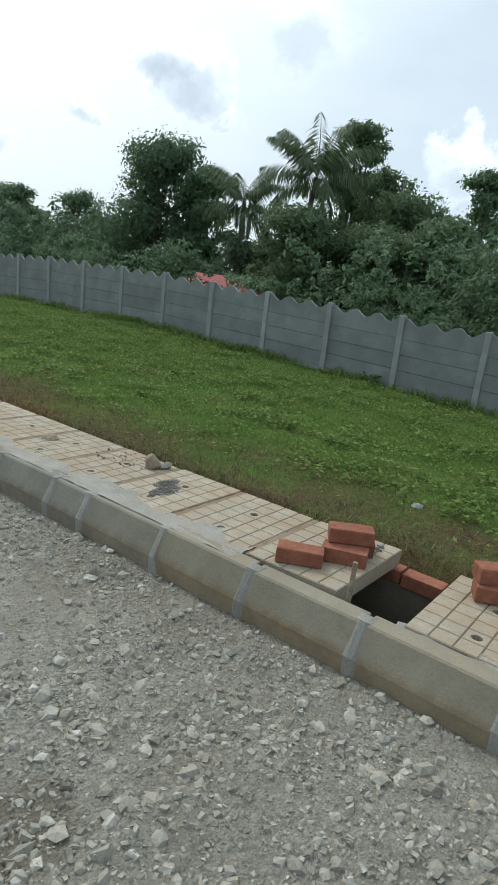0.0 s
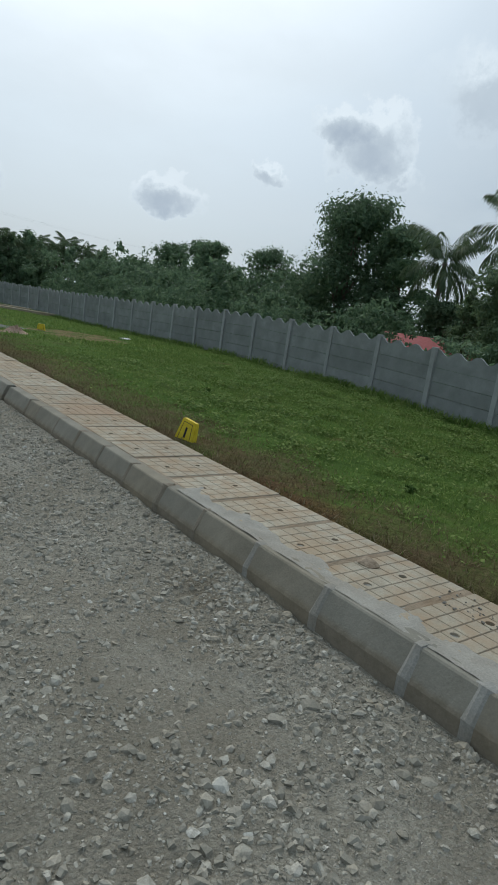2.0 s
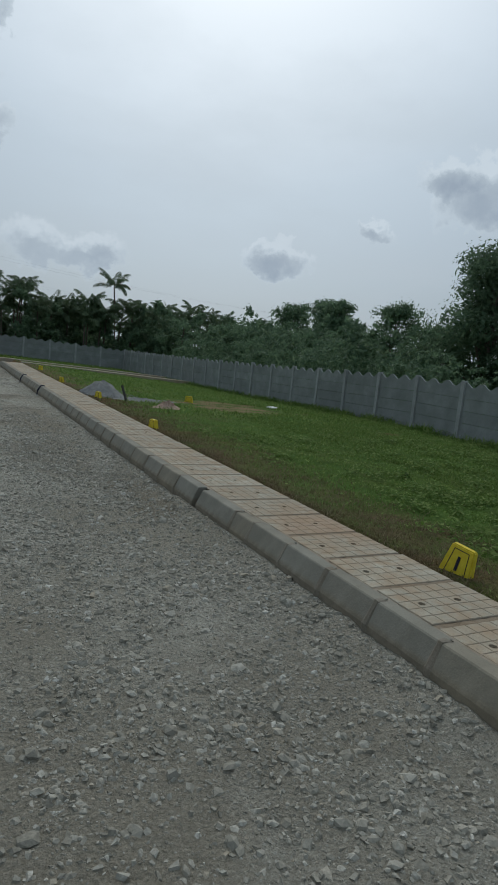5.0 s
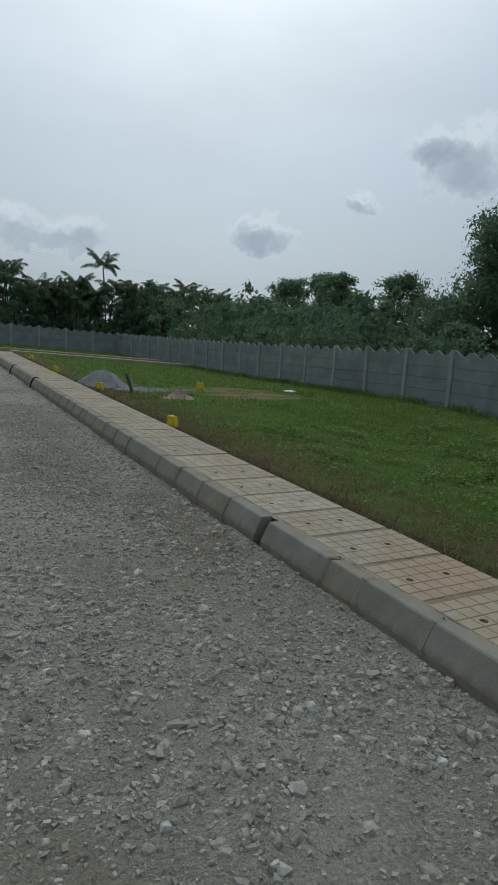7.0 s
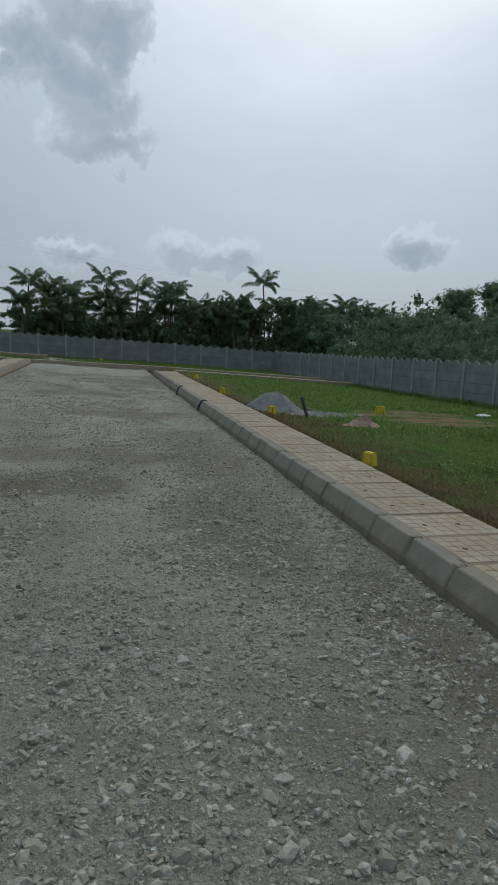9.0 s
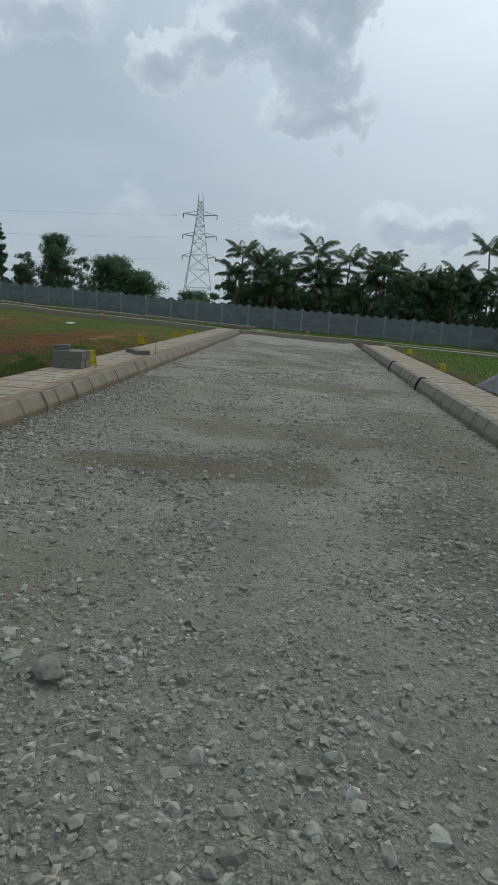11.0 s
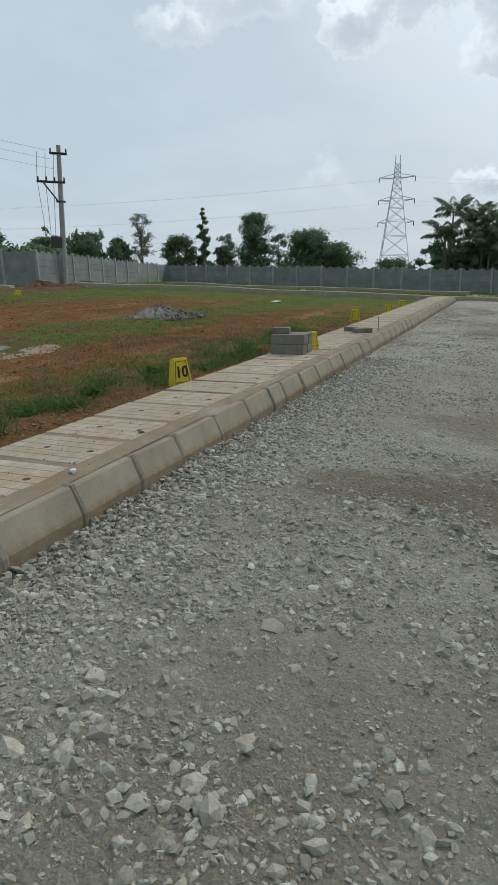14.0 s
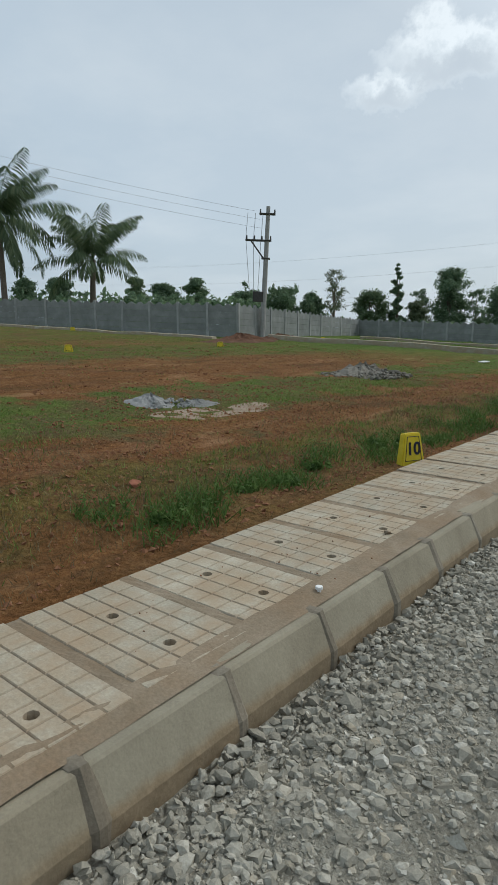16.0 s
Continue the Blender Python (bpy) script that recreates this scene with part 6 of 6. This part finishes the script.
def cable_loop(y):
    cu = bpy.data.curves.new("cable", "CURVE")
    cu.dimensions = "3D"; cu.bevel_depth = 0.012; cu.bevel_resolution = 2
    sp = cu.splines.new("POLY")
    P = [(-0.10, 0.0, 0.03), (-0.09, 0.01, 0.13), (-0.06, 0.02, 0.22), (0.0, 0.03, 0.315), (0.06, 0.06, 0.325), (0.10, 0.10, 0.315), (0.07, 0.14, 0.32), (0.0, 0.13, 0.31), (-0.07, 0.12, 0.2), (-0.09, 0.1, 0.05)]
    sp.points.add(len(P) - 1)
    for p, q in zip(sp.points, P):
        p.co = (q[0], y + q[1], q[2], 1)
    cu.materials.append(M["ink"])
    return tagged(new("cable_loop", cu), "black cable looped over the kerb", "cable", "cables over the kerb")


cable_loop(23.6)
cable_loop(27.4)

# loose road stones --------------------------------------------------------------------------


def road_stones(name, n, y0, y1, sizes, power, seed, label, even, shape, x1=-0.09, sink=0.12):
    """Stones of sizes[0] to sizes[1], the small ones commonest; even: share that lies everywhere."""
    rng = np.random.default_rng(seed)
    m = n * 7
    x, y = rng.uniform(-5.0, x1, m), rng.uniform(y0, y1, m)
    edge = 0.8 * np.exp(-(x + 5.0) / 0.3) * np.clip(value_noise(x, y, 0.9, 8) * 1.6 - 0.2, 0.1, 1) + 0.7 * np.exp(-(-0.09 - x) / 0.25) * (y > 5.8)
    dens = np.clip(even + (1 - even) * np.maximum(loose_at(x, y), edge) * (0.35 + 0.9 * value_noise(x, y, 5.0, 9)), 0, 1)
    keep = rng.random(m) < dens
    x, y = x[keep][:n], y[keep][:n]
    s = sizes[0] * (sizes[1] / sizes[0]) ** (rng.random(len(x)) ** power)
    V, F = stone_shapes(rng, x, y, road_surface(x, y) + s * (0.16 * rng.random(len(x)) - sink), s, shape)
    return tagged(new(name, quick_mesh(name, V, F, M["stones"])), label, "road stones", kind="stuff")


road_stones("road_grit", 90000, 2.6, 15.5, (0.006, 0.017), 1.2, 3, "fine stone chippings pressed into the road", 0.45, "octa")
road_stones("road_stones", 52000, 2.8, 17.5, (0.013, 0.042), 1.4, 1, "loose angular crushed stones half sunk in the road", 0.16, "box", sink=0.12)
road_stones("road_stones_blunt", 14000, 2.8, 17.5, (0.015, 0.048), 1.3, 4, "blunt crushed stones half sunk in the road", 0.14, "ico", sink=0.12)
road_stones("road_stones_far", 26000, 17.0, 36.0, (0.018, 0.042), 1.4, 2, "loose crushed stones further along the road", 0.08, "octa")
road_stones("coarse_gravel", 3200, 3.0, 20.0, (0.036, 0.078), 2.2, 5, "coarse broken stones strewn over the road", 0.07, "ico", sink=0.13)
road_stones("coarse_gravel_flat", 1800, 3.0, 20.0, (0.034, 0.062), 1.9, 6, "flat broken stones strewn over the road", 0.07, "box", sink=0.10)


def kerb_gravel(n, seed, shape, label):
    """Coarse stones heaped along the foot of the open plot's kerb."""
    rng = np.random.default_rng(seed)
    y = rng.uniform(11.0, 22.0, n)
    reach = 0.18 + 0.40 * value_noise(y, 0 * y, 0.8, 14) * np.interp(y, [11, 15.5, 17.5, 22], [1.2, 1.0, 0.5, 0.35])
    x = -5.03 + np.abs(rng.normal(0, 1, n)) * reach
    s = 0.010 * (0.05 / 0.010) ** (rng.random(n) ** 1.25)
    pile = 0.03 * np.exp(-(x + 5.03) / 0.2)
    z = road_surface(x, y) + pile * rng.random(n) - s * 0.02
    V, F = stone_shapes(rng, x, y, z, s, shape)
    return tagged(new("kerb_gravel", quick_mesh("kerb_gravel", V, F, M["stones"])), label, "road stones", kind="stuff")


kerb_gravel(9000, 77, "box", "coarse crushed stones swept against the kerb")
kerb_gravel(7000, 78, "ico", "blunt crushed stones swept against the kerb")

# turf -------------------------------------------------------------------------------------


def blades(name, x, y, h, w, material, label, seed, leafy=0.0):
    rng = np.random.default_rng(seed)
    n = len(x)
    z = ground_surface(x, y) - 0.005
    a = rng.random(n) * 6.283
    hh = h * (0.45 + 0.8 * rng.random(n))
    lean = rng.normal(0, 0.55, (n, 2)) * hh[:, None]
    dx, dy = np.cos(a) * w, np.sin(a) * w
    V = np.empty((n, 3, 3))
    V[:, 0] = np.stack([x - dx, y - dy, z], 1)
    V[:, 1] = np.stack([x + dx, y + dy, z], 1)
    V[:, 2] = np.stack([x + lean[:, 0], y + lean[:, 1], z + hh * 0.95], 1)
    return tagged(new(name, quick_mesh(name, V.reshape(-1, 3), np.arange(3 * n).reshape(n, 3), M[material])), label, "grass", kind="stuff")


def leaflets(name, x, y, h, size, material, label, seed):
    """Small broad leaves of low weeds, lying nearly flat."""
    rng = np.random.default_rng(seed)
    n = len(x)
    z = ground_surface(x, y) + h * rng.random(n)
    a = rng.random(n) * 6.283
    s = size * (0.5 + rng.random(n))
    t = np.stack([np.cos(a), np.sin(a), rng.normal(0, 0.35, n)], 1) * s[:, None]
    b = np.stack([-np.sin(a), np.cos(a), rng.normal(0, 0.35, n)], 1) * s[:, None] * 0.6
    C = np.stack([x, y, z], 1)
    V = np.stack([C - t, C + b, C + t, C - b], 1)
    return tagged(new(name, quick_mesh(name, V.reshape(-1, 3), np.arange(4 * n).reshape(n, 4), M[material])), label, "weeds", kind="stuff")


def scatter(n, xr, yr, dens, seed):
    rng = np.random.default_rng(seed)
    x, y = rng.uniform(*xr, n), rng.uniform(*yr, n)
    k = rng.random(n) < dens(x, y)
    return x[k], y[k]


clump = lambda x, y: 0.5 + 0.5 * np.sin(x * 3.1 + 1.9 * np.sin(y * 1.7)) * np.sin(y * 2.7 + 1.4 * np.sin(x * 2.2))
turf = lambda x, y: np.clip((x - 0.95) / 1.6 - 0.25 * clump(x * 0.6, y * 0.9), 0.05, 1) * (0.2 + 0.8 * clump(x, y)) * (0.5 + 0.5 * clump(x * 0.37 + 1, y * 0.31)) * np.where(((x - 4.6) / 1.7) ** 2 + ((y - 22.2) / 1.6) ** 2 < 1, 0.05, 1.0)
x, y = scatter(170000, (0.92, 6.5), (3.0, 19), turf, 1)
blades("turf_near", x, y, 0.045, 0.005, "blade", "short weedy green turf beside the slabs", 1)
x, y = scatter(90000, (4, 9.05), (4, 24), turf, 2)
blades("turf_wall", x, y, 0.055, 0.009, "blade", "short green turf before the boundary wall", 2)
x, y = scatter(50000, (0.95, 9.0), (19, 40), turf, 3)
blades("turf_far", x, y, 0.08, 0.016, "blade", "short green turf further along the plot", 3)
x, y = scatter(110000, (1.0, 8.9), (3.5, 22), lambda x, y: turf(x, y) * clump(x * 1.7 + 3, y * 1.7) ** 1.5, 21)
leaflets("turf_weeds", x, y, 0.05, 0.016, "blade", "small broad-leaved weeds in the turf", 21)
x, y = scatter(150000, (1.6, 8.9), (3.0, 17), lambda x, y: np.clip(clump(x * 2.3 + 1, y * 2.1) * clump(x * 0.9, y * 1.1 + 2) * 2.2 - 0.35, 0, 1) * np.clip((x - 1.3) / 1.2, 0, 1), 24)
leaflets("clover_clumps", x, y, 0.10, 0.022, "blade", "leafy clumps of clover standing in the turf", 24)
worn = lambda x, y: np.clip(1.25 - (x - 0.9) / 1.2, 0, 1) * (0.3 + 0.7 * clump(x + 4, y))
x, y = scatter(48000, (0.88, 2.8), (3.0, 24), worn, 4)
blades("dry_grass", x, y, 0.05, 0.005, "straw", "dry yellowed grass along the slabs", 4)
edge = lambda x, y: np.clip(1.0 - (9.05 - x) / 0.35, 0, 1) * clump(x, y * 0.6)
x, y = scatter(24000, (8.6, 9.05), (4, 40), edge, 5)
blades("wall_weeds", x, y, 0.2, 0.02, "blade", "taller weeds along the foot of the wall", 5)


def left_green(x, y):
    d = -x
    strip = np.where(d < 7.5, 0.85, np.where(d < 8.6, 0.06, np.where(d < 11.0, 0.6, np.where(d < 15.5, 0.05, 0.55))))
    return strip * (0.08 + 0.92 * clump(x * 0.8, y * 0.7) ** 1.6) * np.clip((d - 6.15) / 0.35, 0.05, 1)


x, y = scatter(90000, (-9.5, -6.05), (11.5, 30), left_green, 6)
blades("plot_grass", x, y, 0.06, 0.004, "blade", "patchy green grass beside the slabs of the open plot", 6)
x, y = scatter(90000, (-8.6, -6.05), (11.5, 24), lambda x, y: (0.15 + left_green(x, y)) * clump(x + 2, y + 5), 7)
blades("plot_straw", x, y, 0.06, 0.003, "straw", "dry straw among the grass of the open plot", 7)
x, y = scatter(120000, (-24, -9.5), (12, 40), left_green, 8)
blades("plot_grass_far", x, y, 0.035, 0.012, "blade", "patchy grass on the open plot", 8)
x, y = scatter(30000, (-22, 9), (40, 51), lambda x, y: 0.5 + 0.5 * clump(x, y), 9)
blades("verge_grass", x, y, 0.12, 0.03, "blade", "green verge before the far boundary wall", 9)


x, y = scatter(36000, (-7.0, -6.15), (15.4, 24.0), lambda x, y: np.clip(clump(x * 1.3, y * 1.2) * 1.5 - 0.45, 0, 1) * 0.6 * np.clip(1.2 - np.abs(x + 6.5) / 0.4, 0, 1), 22)
blades("slab_weeds", x, y, 0.105, 0.006, "weed", "taller green weeds along the edge of the slabs", 22)
x, y = scatter(14000, (-7.0, -6.2), (15.4, 24.0), lambda x, y: np.clip(clump(x * 1.3, y * 1.2) * 1.5 - 0.45, 0, 1) * 0.6, 23)
leaflets("slab_weed_leaves", x, y, 0.08, 0.014, "weed", "broad weed leaves along the edge of the slabs", 23)


def clods(name, n, xr, yr, smin, smax, seed, label):
    rng = np.random.default_rng(seed)
    x, y = rng.uniform(*xr, n), rng.uniform(*yr, n)
    k = rng.random(n) < np.clip(1.0 - left_green(x, y) * 1.2, 0.1, 1) * (0.2 + 0.8 * clump(x * 0.8, y * 0.8))
    x, y = x[k], y[k]
    s = smin + (smax - smin) * rng.random(len(x)) ** 3
    V, F = stone_cubes(rng, x, y, ground_surface(x, y) + s * 0.05, s, True)
    return tagged(new(name, quick_mesh(name, V, F, M["soil"])), label, "soil clods", kind="stuff")


clods("soil_clods", 34000, (-10.5, -6.1), (12, 28), 0.010, 0.045, 31, "crumbled clods of red soil on the open plot")
clods("soil_clods_far", 9000, (-19, -10), (14, 34), 0.02, 0.065, 32, "clods of red soil further over the open plot")


def weed(x, y, r, n, label, seed, size=0.028):
    rng = np.random.default_rng(seed)
    z0 = float(ground_surface(np.array(x), np.array(y)))
    C = np.array([[rng.normal(0, r * 0.45), rng.normal(0, r * 0.45), r * (0.25 + 0.4 * rng.random())] for _ in range(7)])
    R = np.full((7, 3), r * 0.42)
    v, f = leaf_cloud(rng, C, R, n, size, shell=0.3)
    w = tagged(empty("weed", (x, y, z0)), label, "weed", "leafy weeds")
    o = new("leaves", quick_mesh("leaves", v, f, M["weed"])); o.parent = w
    st = part("stem", join_bm([bar_bm((0, 0, -0.02), (C[i][0] * 0.8, C[i][1] * 0.8, C[i][2]), 0.004, 4) for i in range(4)]), M["bark"], w)
    return w


for i, (x, y, r) in enumerate([(-6.5, 16.6, 0.12), (-6.45, 17.0, 0.12), (-6.4, 15.7, 0.09), (-6.55, 17.5, 0.12), (-6.6, 18.6, 0.12), (-6.4, 18.75, 0.1), (2.6, 8.3, 0.07), (3.2, 6.6, 0.06), (4.4, 9.5, 0.08),
                               (3.6, 13.5, 0.09), (8.9, 8.6, 0.3), (8.95, 15.4, 0.28),  (8.95, 27, 0.3)]):
    weed(x, y, r * 0.8, 170, "low leafy green weed in the grass", 200 + i)
